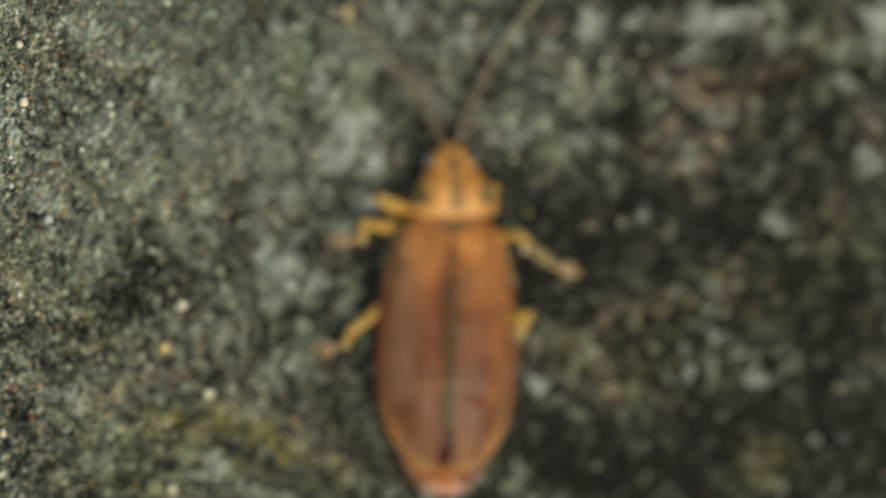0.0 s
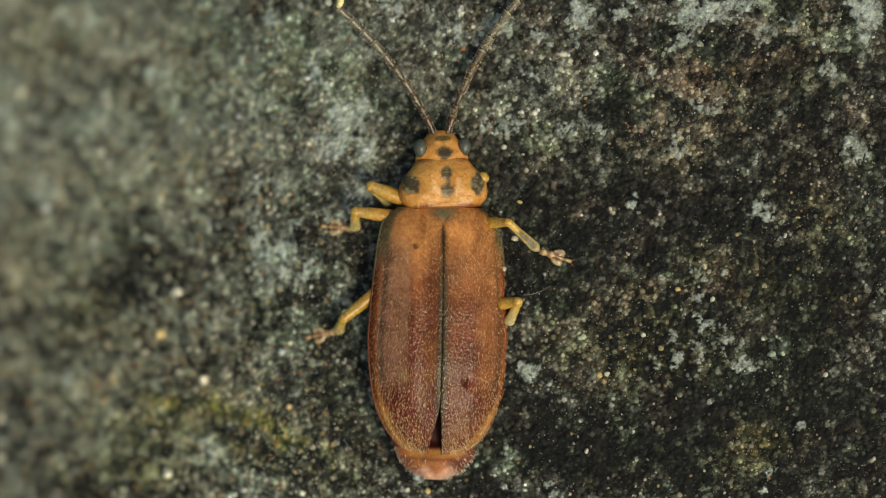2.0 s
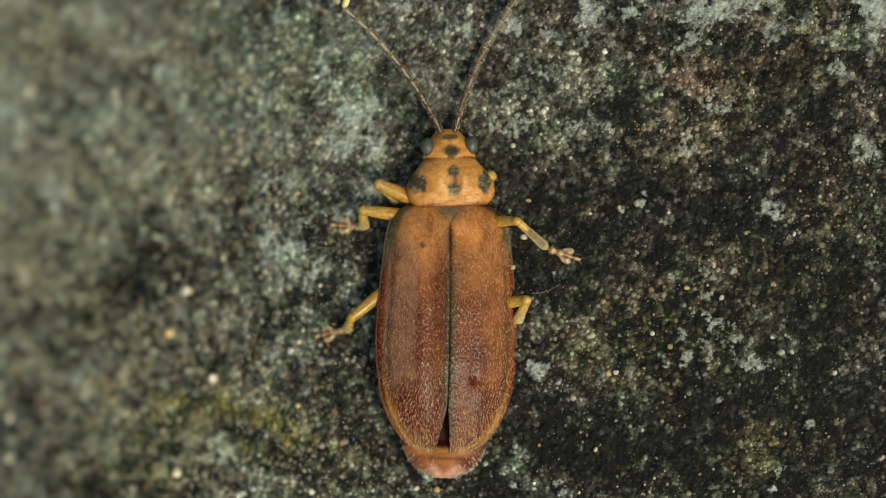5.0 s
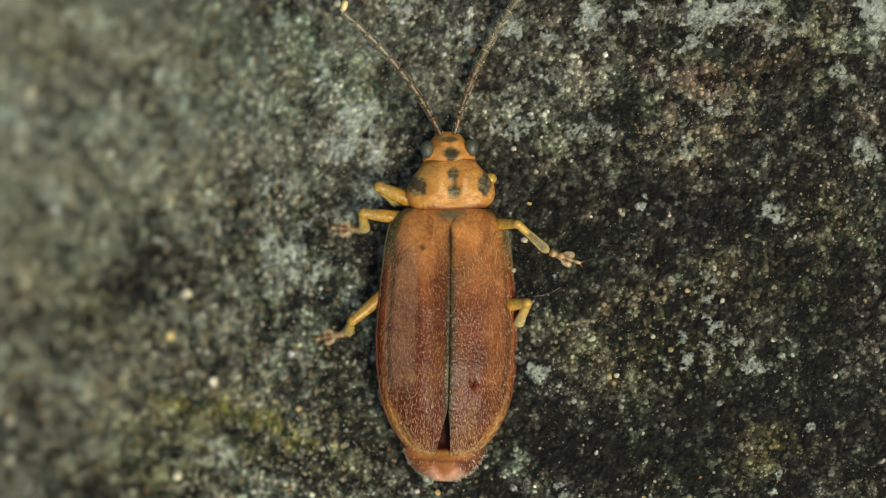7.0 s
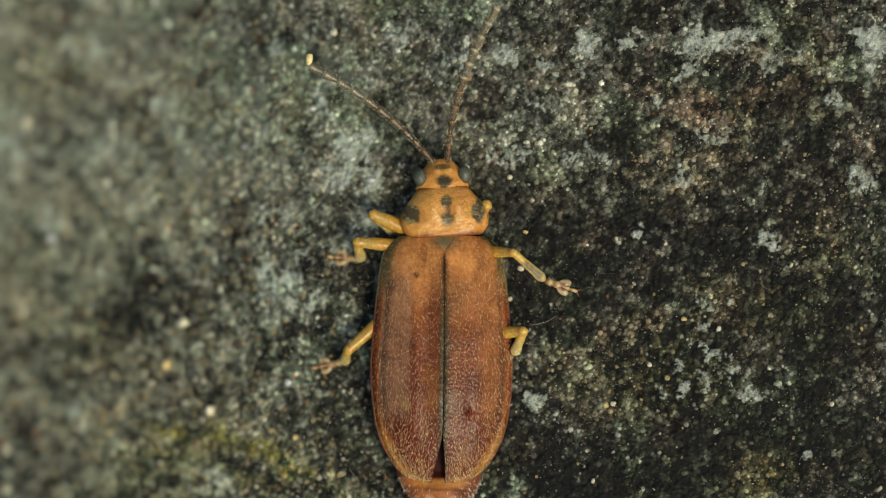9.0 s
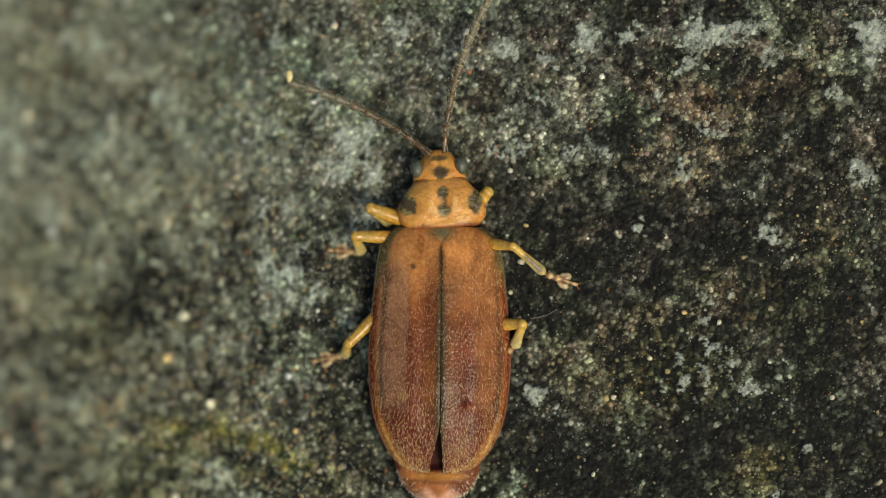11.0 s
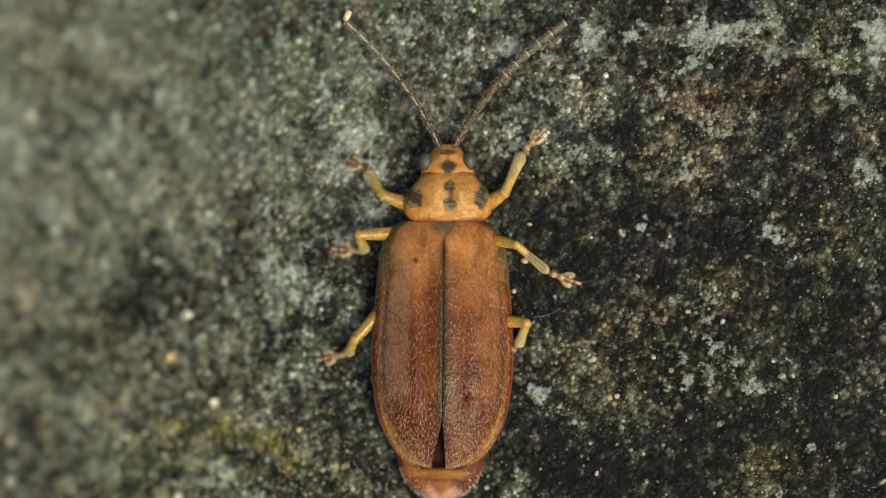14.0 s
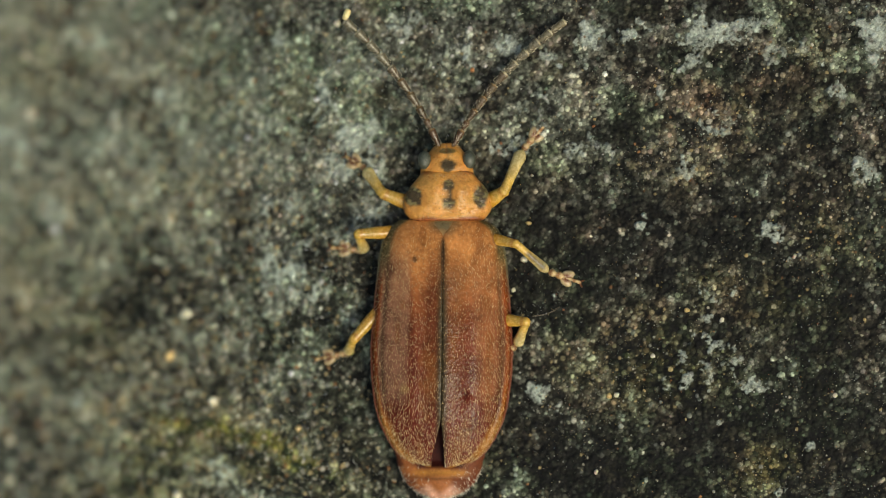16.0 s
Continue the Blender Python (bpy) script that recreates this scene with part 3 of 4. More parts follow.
def sheet_shell(point, nu, ns, s0, s1, thick, colour, material, name):
    """A closed shell over a curved sheet; point(u, s) gives its upper face."""
    t = np.linspace(0, 1, ns)
    s = s0 + (s1 - s0) * (0.5 - 0.5 * np.cos(np.pi * t)) ** 0.9
    uu, ss = np.meshgrid(np.linspace(0, 1, nu), s)
    x, y, z = point(uu, ss)
    top = np.stack((x, y, z), -1).reshape(-1, 3)
    low = top - (0, 0, thick)
    n = nu * ns
    faces = []
    flip = x[ns // 2, -1] < 0
    for j in range(ns - 1):
        for i in range(nu - 1):
            q = [j * nu + i, j * nu + i + 1, (j + 1) * nu + i + 1, (j + 1) * nu + i]
            faces.append(q if flip else q[::-1])
            faces.append([k + n for k in (q[::-1] if flip else q)])
    rim = [i for i in range(nu)] + [j * nu + nu - 1 for j in range(1, ns)] + [(ns - 1) * nu + i for i in range(nu - 2, -1, -1)] + [j * nu for j in range(ns - 2, 0, -1)]
    for a, b in zip(rim, rim[1:] + rim[:1]):
        q = [a, b, b + n, a + n]
        faces.append(q[::-1] if flip else q)
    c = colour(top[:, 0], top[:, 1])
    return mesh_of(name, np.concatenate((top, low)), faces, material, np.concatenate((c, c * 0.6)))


def hair_tuft(points, normals, lean, length, width, rgb, name="hairs"):
    """Short stiff hairs, each a slim three-sided spike."""
    vs, fs = [], []
    for k, (p, nrm) in enumerate(zip(points, normals)):
        nrm = nrm / (np.linalg.norm(nrm) + 1e-9)
        d = lean + nrm * 0.55 + rng.normal(size=3) * 0.28
        d = d / np.linalg.norm(d)
        a = np.cross(d, (0.3, 0.2, 0.9))
        a = a / (np.linalg.norm(a) + 1e-9)
        b = np.cross(d, a)
        w = width * rng.uniform(.7, 1.2)
        ln = length * rng.uniform(.6, 1.25)
        p = p - nrm * 0.006
        vs += [p + a * w, p - a * w * .5 + b * w * .87, p - a * w * .5 - b * w * .87, p + d * ln + nrm * -0.12 * ln]
        o = 4 * k
        fs += [(o, o + 1, o + 3), (o + 1, o + 2, o + 3), (o + 2, o, o + 3)]
    return quads(name, np.array(vs), np.array(fs), BRISTLE, np.tile(np.array(rgb), (len(vs), 1)) * rng.uniform(.25, 1.1, (len(vs) // 4, 1)).repeat(4, 0))


def dome(name, ring, stations, colour, material, nseg=48, base=0.72, tight=0.03, mould=None):
    """A closed body lofted along y: stations of (y, half width, top, bottom); ring sharpens the sides."""
    ys = np.array([s[0] for s in stations], float)
    ny = max(24, int((ys.max() - ys.min()) / tight))
    lo, hi = ys.min(), ys.max()
    t = 0.5 - 0.5 * np.cos(np.linspace(0.0, np.pi, ny))
    yy = lo + (hi - lo) * t
    col = lambda k: smooth_curve([(s[0], s[k]) for s in stations], yy)
    w, zt, zb = col(1), col(2), col(3)
    a = np.linspace(0, 2 * np.pi, nseg, endpoint=False)
    ca, sa = np.cos(a), np.sin(a)
    px = np.sign(ca) * np.abs(ca) ** ring
    pz = np.sign(sa) * np.abs(sa) ** ring
    mid = zb + (zt - zb) * (1 - base)
    X = w[:, None] * px[None]
    Z = mid[:, None] + np.where(pz[None] > 0, (zt - mid)[:, None], (mid - zb)[:, None]) * pz[None]
    Y = np.repeat(yy[:, None], nseg, 1)
    if mould:
        Z = Z + mould(X, Y) * step(0.05, 0.5, (Z - mid[:, None]) / (zt - mid)[:, None])
    verts = np.stack((X, Y, Z), -1).reshape(-1, 3)
    faces = []
    for j in range(ny - 1):
        for i in range(nseg):
            k = (i + 1) % nseg
            faces.append([j * nseg + i, j * nseg + k, (j + 1) * nseg + k, (j + 1) * nseg + i][::-1])
    faces.append([i for i in range(nseg)])
    faces.append([(ny - 1) * nseg + i for i in range(nseg)][::-1])
    return mesh_of(name, verts, faces, material, colour(verts[:, 0], verts[:, 1], verts[:, 2]))


def tube(stations, rgb, material, name, nseg=16, bend=None, streak=None):
    """A limb along +y: stations of (y, radius, flat) with a colour each, or one for all."""
    ys = [s[0] for s in stations]
    yy = np.linspace(ys[0], ys[-1], 26)
    r = smooth_curve([(s[0], s[1]) for s in stations], yy)
    r[[0, 1]] *= np.array((.45, .85))
    r[[-1, -2]] *= np.array((.45, .85))
    a = np.linspace(0, 2 * np.pi, nseg, endpoint=False)
    zoff = bend(yy) if bend else np.zeros_like(yy)
    V = np.stack((r[:, None] * np.cos(a)[None], np.repeat(yy[:, None], nseg, 1), r[:, None] * np.sin(a)[None] + zoff[:, None]), -1)
    faces = []
    for j in range(25):
        for i in range(nseg):
            k = (i + 1) % nseg
            faces.append([j * nseg + i, j * nseg + k, (j + 1) * nseg + k, (j + 1) * nseg + i][::-1])
    faces += [list(range(nseg)), [25 * nseg + i for i in range(nseg)][::-1]]
    verts = V.reshape(-1, 3)
    cols = rgb(verts[:, 1]) if callable(rgb) else rgb
    if streak:
        along, strength = streak
        keel = np.tile(np.exp(-((a - np.pi / 2) / .62) ** 2) + .8 * np.exp(-((a - np.pi * 1.5) / .6) ** 2), 26)
        cols = lerp3(cols, (.034, .020, .009), strength * keel * step(along[0], along[0] + .1, verts[:, 1]) * step(along[1], along[1] - .1, verts[:, 1]))
    return mesh_of(name, verts, faces, material, cols)


def blotch(x, y, cx, cy, a, b, seed=160):
    """1 inside an uneven round mark."""
    d = np.hypot((x - cx) / a, (y - cy) / b)
    return step(1.15, 0.72, d + 0.75 * (turbulence(x + 9, y, .13, seed, 3, .7) - .5))


BLACK = (.022, .024, .013)
ORANGE = (.52, .258, .060)


def pronotum_colour(x, y, z):
    c = lerp3(ORANGE, (.50, .185, .036), step(.40, .8, np.abs(x)) * .5)
    c = lerp3(c, (.60, .28, .075), .5 * step(.45, .65, turbulence(x, y, .3, 170, 3)))
    c = lerp3(c, (.44, .175, .034), .5 * step(.46, .62, turbulence(x, y, .20, 173, 4, .7)))
    up = step(.38, .52, z)
    marks = np.maximum.reduce([blotch(x, y, -.60, 2.71, .16, .205), blotch(x, y, .59, 2.70, .15, .205), blotch(x, y, .02, 2.88, .105, .12, 161),
                               blotch(x, y, .02, 2.59, .11, .13, 162), .9 * blotch(x, y, .02, 2.74, .06, .12, 163)])
    # sparkle on the spots, put into the colour as gold specks
    glint = step(.52, .66, turbulence(x + 3, y, .055, 172, 2))[..., None] * np.array((.13, .12, .05))
    c = lerp3(c, np.asarray(BLACK) + glint, .93 * marks * up)
    c = lerp3(c, (.17, .035, .012), .85 * step(2.36, 2.29, y + .02 * np.cos(x * 9)))
    return lerp3(c, (.30, .075, .018), .75 * step(3.05, 3.12, y) * step(.16, .42, np.abs(x)))


def pit(x, y, cx, cy, a, b):
    return np.exp(-((x - cx) / a) ** 2 - ((y - cy) / b) ** 2)


def pronotum_mould(x, y):
    """Hollows down the middle and over the side spots, a raised hind edge, fine wrinkles."""
    h = -.06 * pit(x, y, .02, 2.74, .12, .30) - .08 * (pit(x, y, -.50, 2.72, .16, .18) + pit(x, y, .50, 2.72, .16, .18))
    h = h + .018 * np.exp(-((y - 2.29) / .03) ** 2) - .035 * pit(x, y, 0, 2.42, .45, .06) + .03 * (pit(x, y, -.22, 2.88, .16, .14) + pit(x, y, .24, 2.88, .16, .14))
    h = h - .012 * np.exp(-((y - 2.98) / .04) ** 2) * step(.55, .3, np.abs(x)) - .03 * pit(x, y, -.30, 2.50, .14, .05) - .03 * pit(x, y, .32, 2.50, .14, .05)
    return h + .06 * (turbulence(x, y, .20, 175, 4, .7) - .5)


def head_mould(x, y):
    h = -.025 * pit(x, y, 0, 3.27, .14, .10) + .04 * (pit(x, y, -.12, 3.47, .07, .06) + pit(x, y, .10, 3.47, .07, .06)) - .035 * pit(x, y, -.01, 3.50, .02, .12)
    return h - .03 * np.exp(-((y - 3.12) / .04) ** 2) + .045 * (turbulence(x, y, .22, 177, 3) - .5)


def head_colour(x, y, z):
    c = lerp3(ORANGE, (.58, .22, .045), .6 * lumps(x * 5, y * 5, 1.0, 180))
    c = lerp3(c, (.34, .10, .02), .55 * step(3.20, 3.12, y + .05 * np.abs(x)) * step(.10, .40, np.abs(x)))
    c = lerp3(c, BLACK, .92 * blotch(x, y, .01, 3.25, .165, .13, 164))
    c = lerp3(c, (.10, .075, .025), .9 * blotch(x, y, 0, 3.505, .17, .055, 165))
    c = lerp3(c, (.30, .09, .02), .6 * step(.02, .0, np.abs(x)) * step(3.4, 3.5, y))
    return c


def abdomen_mould(x, y):
    """Overlapping plates with a step at each hind edge."""
    dip = -.10 * step(-2.03, -1.85, y) * step(.34, .20, np.abs(x))
    return dip - .05 * step(-2.15, -2.22, y + .05 * np.abs(x)) + .10 * (turbulence(x, y, .22, 201, 3) - .5) * step(-2.05, -2.2, y)


def abdomen_colour(x, y, z):
    c = lerp3((.27, .095, .030), (.26, .07, .022), step(-2.0, -1.7, y))
    c = lerp3(c, (.13, .050, .02), .7 * np.exp(-((y - .06 * np.abs(x) + 2.19) / .028) ** 2))
    c = lerp3(c, (.12, .035, .016), .9 * step(.38, .54, turbulence(x, y, .28, 200, 3)) * step(.12, .26, np.abs(x)))
    c = lerp3(c, (.60, .34, .24), .7 * step(-2.30, -2.46, y + .06 * np.cos(x * 14)))
    c = lerp3(c, (.10, .024, .012), .8 * step(.30, .55, np.abs(x)) * np.exp(-((y + 2.24) / .06) ** 2))
    c = lerp3(c, (.42, .19, .035), .7 * np.exp(-((y + 2.08) / .06) ** 2) * step(.6, .3, np.abs(x)))
    # shade in the gap between the wing cases, put in as dark maroon
    return lerp3(c, (.040, .008, .006), step(-2.03, -1.95, y) * step(.46, .36, np.abs(x)))


beetle = new("leaf_beetle")
tagged(beetle, "orange-brown leaf beetle with dark spots standing on weathered stone", "beetle")

abdomen = part("abdomen", dome("abdomen", .85, [(-2.54, .08, .46, .36), (-2.50, .26, .52, .30), (-2.40, .46, .58, .25), (-2.25, .62, .62, .2), (-2.0, .74, .62, .16), (-1.5, .86, .60, .14),
                                               (-.5, 1.14, .58, .12), (.8, 1.08, .56, .12), (1.8, .9, .6, .14), (2.2, .6, .62, .2)], abdomen_colour, PLATE, 90, .72, .02, abdomen_mould), beetle,
               "orange-brown abdomen tip with pale hairs")
pts, nrm = [], []
for k in range(300):
    a = rng.uniform(-1.5, 1.5)
    a = math.copysign(abs(a) ** .45 * 1.5 ** .55, a)
    y = -2.52 + .55 * rng.random() ** 1.4
    hw = float(smooth_curve([(-2.54, .10), (-2.50, .27), (-2.4, .47), (-2.25, .63), (-2.0, .75), (-1.8, .80)], y))
    pts.append((math.sin(a) * hw, y, .42 + .2 * math.cos(a)))
    nrm.append((math.sin(a), -.5, .4))
part("hairs", hair_tuft(np.array(pts), np.array(nrm), np.array((0, -.6, .1)), .075, .0042, (.80, .72, .58)), abdomen, "fringe of pale short hairs", kind="stuff")

for side in (-1, 1):
    pt = lambda u, s, side=side: elytron_point(u, s, side)
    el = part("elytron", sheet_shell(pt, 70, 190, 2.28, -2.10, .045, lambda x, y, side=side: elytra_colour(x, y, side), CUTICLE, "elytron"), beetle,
              "glossy reddish-brown wing case with dark seam")
    n = 7200
    u, s = rng.random(n) ** .8, -2.05 + 4.25 * rng.random(n) ** 1.18
    p = np.stack(pt(u, s), -1)
    du = np.stack(pt(np.minimum(u + .01, 1), s), -1) - np.stack(pt(np.maximum(u - .01, 0), s), -1)
    ds = np.stack(pt(u, s + .01), -1) - np.stack(pt(u, s - .01), -1)
    nn = np.cross(du, ds) * side
    part("hairs", hair_tuft(p, nn, np.array((0, -1.0, 0)), .052, .0036, (.80, .58, .30)), el, "short golden hairs on the wing case", kind="stuff")
    # raised bead along the outer rim
    bs = np.linspace(2.2, -2.05, 160)
    bx, by, bz = pt(np.ones(160), bs)
    ang = np.linspace(0, 2 * np.pi, 8, endpoint=False)
    bead = np.stack((bx[:, None] + .020 * np.cos(ang), np.repeat(by[:, None], 8, 1), bz[:, None] - .02 + .03 * np.sin(ang)), -1).reshape(-1, 3)
    bf = [[j * 8 + i, j * 8 + (i + 1) % 8, (j + 1) * 8 + (i + 1) % 8, (j + 1) * 8 + i] for j in range(159) for i in range(8)]
    part("rim", mesh_of("rim", bead, bf, CHITIN, lerp3((.16, .040, .014), (.10, .09, .04), step(.6, 1.6, bead[:, 1]))), el, "dark beaded outer rim")

SCUT = [(1.92, .05, .930, .80), (2.02, .14, .920, .80), (2.10, .20, .890, .80), (2.2, .24, .848, .78), (2.30, .26, .800, .74)]


def shield_colour(x, y, z):
    rough = .10 * (turbulence(x, y, .12, 190, 3) - .5)
    c = lerp3((.34, .135, .030), (.27, .150, .050), step(.20, .06, np.abs(x) + rough))
    return lerp3(c, (.085, .080, .042), .85 * step(.24, .10, np.hypot(x, (y - 2.24) * 1.1) + rough))


part("scutellum", dome("scutellum", .8, SCUT, shield_colour, CHITIN, 40, .72, .012), beetle, "small grey-green shield plate")

NECK = Vector((0.0, 2.25, 0.75))      # the joint behind the pronotum
pronotum = part("pronotum", dome("pronotum", .68, [(2.265, .60, .82, .30), (2.285, .655, .87, .26), (2.33, .69, .905, .24), (2.42, .765, .94, .24), (2.54, .785, .96, .24), (2.67, .775, .97, .24),
                                                  (2.78, .725, .965, .25), (2.88, .655, .95, .26), (2.965, .575, .925, .27), (3.03, .52, .895, .28), (3.08, .485, .865, .30), (3.12, .455, .835, .33), (3.15, .40, .79, .38)], pronotum_colour, CHITIN, 150, .60, .011, pronotum_mould), beetle,
                "orange pronotum with four dark spots")
head = part("head", dome("head", .92, [(2.98, .44, .76, .32), (3.09, .465, .82, .30), (3.15, .47, .845, .30), (3.24, .45, .845, .30), (3.38, .37, .79, .30), (3.50, .30, .71, .28),
                                      (3.59, .22, .62, .28), (3.645, .12, .54, .34)], head_colour, CHITIN, 110, .62, .010, head_mould), beetle, "orange head with a dark round spot")
for side in (-1, 1):
    eye = ICO_V * np.array((.125, .17, .16)) + np.array((side * .392, 3.345, .66))
    part("eye", mesh_of("eye", eye, ICO_F, FACET, (.072, .078, .056)), head, "dark grey compound eye")
for n_of, owner, lo_s, hi_s, wd, top in ((460, pronotum, 2.3, 3.1, .68, .965), (160, head, 3.1, 3.6, .33, .81)):
    x, y = rng.uniform(-1, 1, n_of) * wd, rng.uniform(lo_s, hi_s, n_of)
    w = wd * (1.12 - .35 * (y - lo_s) / (hi_s - lo_s))
    z = top - .42 * np.abs(x / w) ** 3.2
    part("hairs", hair_tuft(np.stack((x, y, z - .015), -1), np.stack((x * .5, 0 * x, 1 + 0 * x), -1), np.array((0, .3, 0)), .040, .0036, (.70, .52, .30)), owner,
         "sparse golden hairs", kind="stuff")
part("thorax", dome("thorax", .9, [(.8, .80, .5, .05), (1.6, .86, .5, .04), (2.3, .6, .5, .08), (2.9, .45, .45, .12)], lambda x, y, z: lerp3((.30, .11, .03), (.2, .06, .02), x * 0), CHITIN), beetle)


# antennae: eleven joints on a curve, dark with pale ends
ANT_LEN = {-1: 3.14, 1: 3.0}


def build_antenna(side, turn):
    """Root at the origin, chord along +y; turn is how far it curls outward, in radians."""
    lens = np.array([.34, .17, .24, .27, .27, .27, .26, .26, .26, .27, .30])
    lens = lens / lens.sum() * ANT_LEN[side] * (1 + turn * turn / 24)
    p, root = Vector((0, 0, 0)), None
    for k, ln in enumerate(lens):
        t = (k + .5) / 11
        h = side * turn * (t - .5)
        d = Vector((math.sin(h), math.cos(h), 0))
        r = (.062, .058, .064, .068, .072, .075, .077, .077, .076, .071, .062)[k]
        pale = np.array((.64, .56, .36)) if k > 4 else np.array((.34, .20, .08))
        dark = np.array(((.062, .030, .011), (.070, .034, .012), (.055, .034, .013))[min(k, 2)]) if k < 3 else np.array((.085, .060, .032)) if k < 6 else np.array((.115, .100, .062))
        if k == 10:
            dark = np.array((.15, .125, .070)) if side > 0 else np.array((.72, .60, .28))
        shade = lambda y, ln=ln, pale=pale, dark=dark: lerp3(dark, pale, np.clip(.9 * step(.86 * ln, .95 * ln, y) + .4 * step(.10 * ln, .03 * ln, y), 0, 1))
        if k == 10 and side < 0:
            # the last joint hangs bent to one side
            d = Vector((math.sin(h + 1.25), math.cos(h + 1.25), 0))
            me = tube([(0, .045), (.06, .058), (.13, .062), (.21, .050)], (.70, .58, .27), HORN, "antenna_segment")
        else:
            me = tube([(0, r * .45), (ln * .10, r * .60), (ln * .5, r * .92), (ln * .85, r * 1.20), (ln, r * .80)], shade, HORN, "antenna_segment")
        m = Matrix.Translation(p * MM) @ d.to_track_quat("Y", "Z").to_matrix().to_4x4()
        if k == 0:
            root = part("antenna", me, beetle, "dark jointed antenna with pale joints")
            root_turn = d.to_track_quat("Y", "Z").to_matrix().to_4x4()
        else:
            part("antenna_segment", me, root, "pale yellow end joint" if k == 10 and side < 0 else "", root_turn.inverted() @ m)
        if not (k == 10 and side < 0):
            q = np.repeat(np.linspace(.1, .95, 9) * ln, 8)
            a = rng.uniform(0, 6.28, 72)
            hp = np.stack((r * np.cos(a), q, r * np.sin(a)), -1)
            part("hairs", hair_tuft(hp, hp * (1, 0, 1), np.array((0, .9, 0)), .055, .0040, (.86, .76, .54)), root, kind="stuff",
                 m=root_turn.inverted() @ m)
        p = p + d * ln
    return root, root_turn


ANTENNA = {side: build_antenna(side, .48) for side in (-1, 1)}


# legs: femur, tibia, and a tarsus of flat pads with claws
def build_leg(lf, lt, thick, label, foot_size=1.0, dark_shin=.5):
    amber = lambda y: lerp3(lerp3((.46, .235, .030), (.50, .310, .060), step(.45 * lf, .85 * lf, y)), (.34, .150, .030), .8 * np.exp(-((y - .93 * lf) / .035) ** 2))
    leg = part("leg", tube([(-.03, thick * .7), (lf * .3, thick * 1.04), (lf * .62, thick * .98), (lf * .86, thick * .80), (lf, thick * .82), (lf + .07, thick * .66)], amber, HORN, "leg", streak=((.1 * lf, .95 * lf), .18)), beetle, label)
    shin = lambda y: lerp3((.52, .33, .07), (.50, .40, .17), step(.1 * lt, .8 * lt, y))
    tibia = part("tibia", tube([(-.05, thick * .58), (lt * .08, thick * .74), (lt * .20, thick * .66), (lt * .6, thick * .78), (lt * .85, thick * .92), (lt, thick * .60)], shin, HORN, "tibia", streak=((.22 * lt, .92 * lt), dark_shin)), leg)
    pads = [(0, .034), (.05, .052), (.11, .060), (.14, .034), (.18, .052), (.24, .064), (.27, .032), (.34, .030), (.44, .026), (.55, .024), (.62, .034)]
    foot = lambda y: lerp3((.46, .33, .15), (.24, .115, .045), .5 + .5 * np.sin(y * 42))
    me = tube([(a * foot_size, b * 1.15) for a, b in pads], foot, HORN, "tarsus", 12)
    tarsus = part("tarsus", me, leg, "brown padded foot with pale hairs")
    lobes = []
    for s in (-1, 1):
        v = ICO_V * np.array((.082, .118, .044))
        v[:, 0] += .22 * s * v[:, 1] * (v[:, 1] > 0)
        me = mesh_of("tarsal_pad", v, ICO_F, HORN, lerp3((.15, .055, .022), (.44, .34, .18), step(.045, .085, np.hypot(v[:, 0] * s + .045, .55 * (v[:, 1] + .02)))))
        lobes.append(part("tarsal_pad", me, leg, "pale-rimmed brown foot pad"))
    claws = []
    for s in (-1, 1):
        me = tube([(0, .014), (.05, .013), (.10, .006)], (.16, .06, .02), HORN, "claw", 8, bend=lambda y: -2.5 * y * y)
        claws.append(part("claw", me, leg))
    a, q = rng.uniform(0, 6.28, 130), rng.uniform(.02, .46, 130) * foot_size
    hp = np.stack((.07 * np.cos(a), q, .06 * np.sin(a)), -1)
    fuzz = part("hairs", hair_tuft(hp, hp * (1, 0, 1), np.array((0, .5, 0)), .050, .0026, (.62, .53, .36)), leg, kind="stuff")
    a, q = rng.uniform(0, 6.28, 110), rng.uniform(.1, .98, 110) * lt
    hp = np.stack((thick * .5 * np.cos(a), q, thick * .5 * np.sin(a)), -1)
    down = part("hairs", hair_tuft(hp, hp * (1, 0, 1), np.array((0, .9, 0)), .05, .0025, (.50, .40, .22)), leg, kind="stuff")
    return leg, tibia, tarsus, claws, fuzz, down, lobes


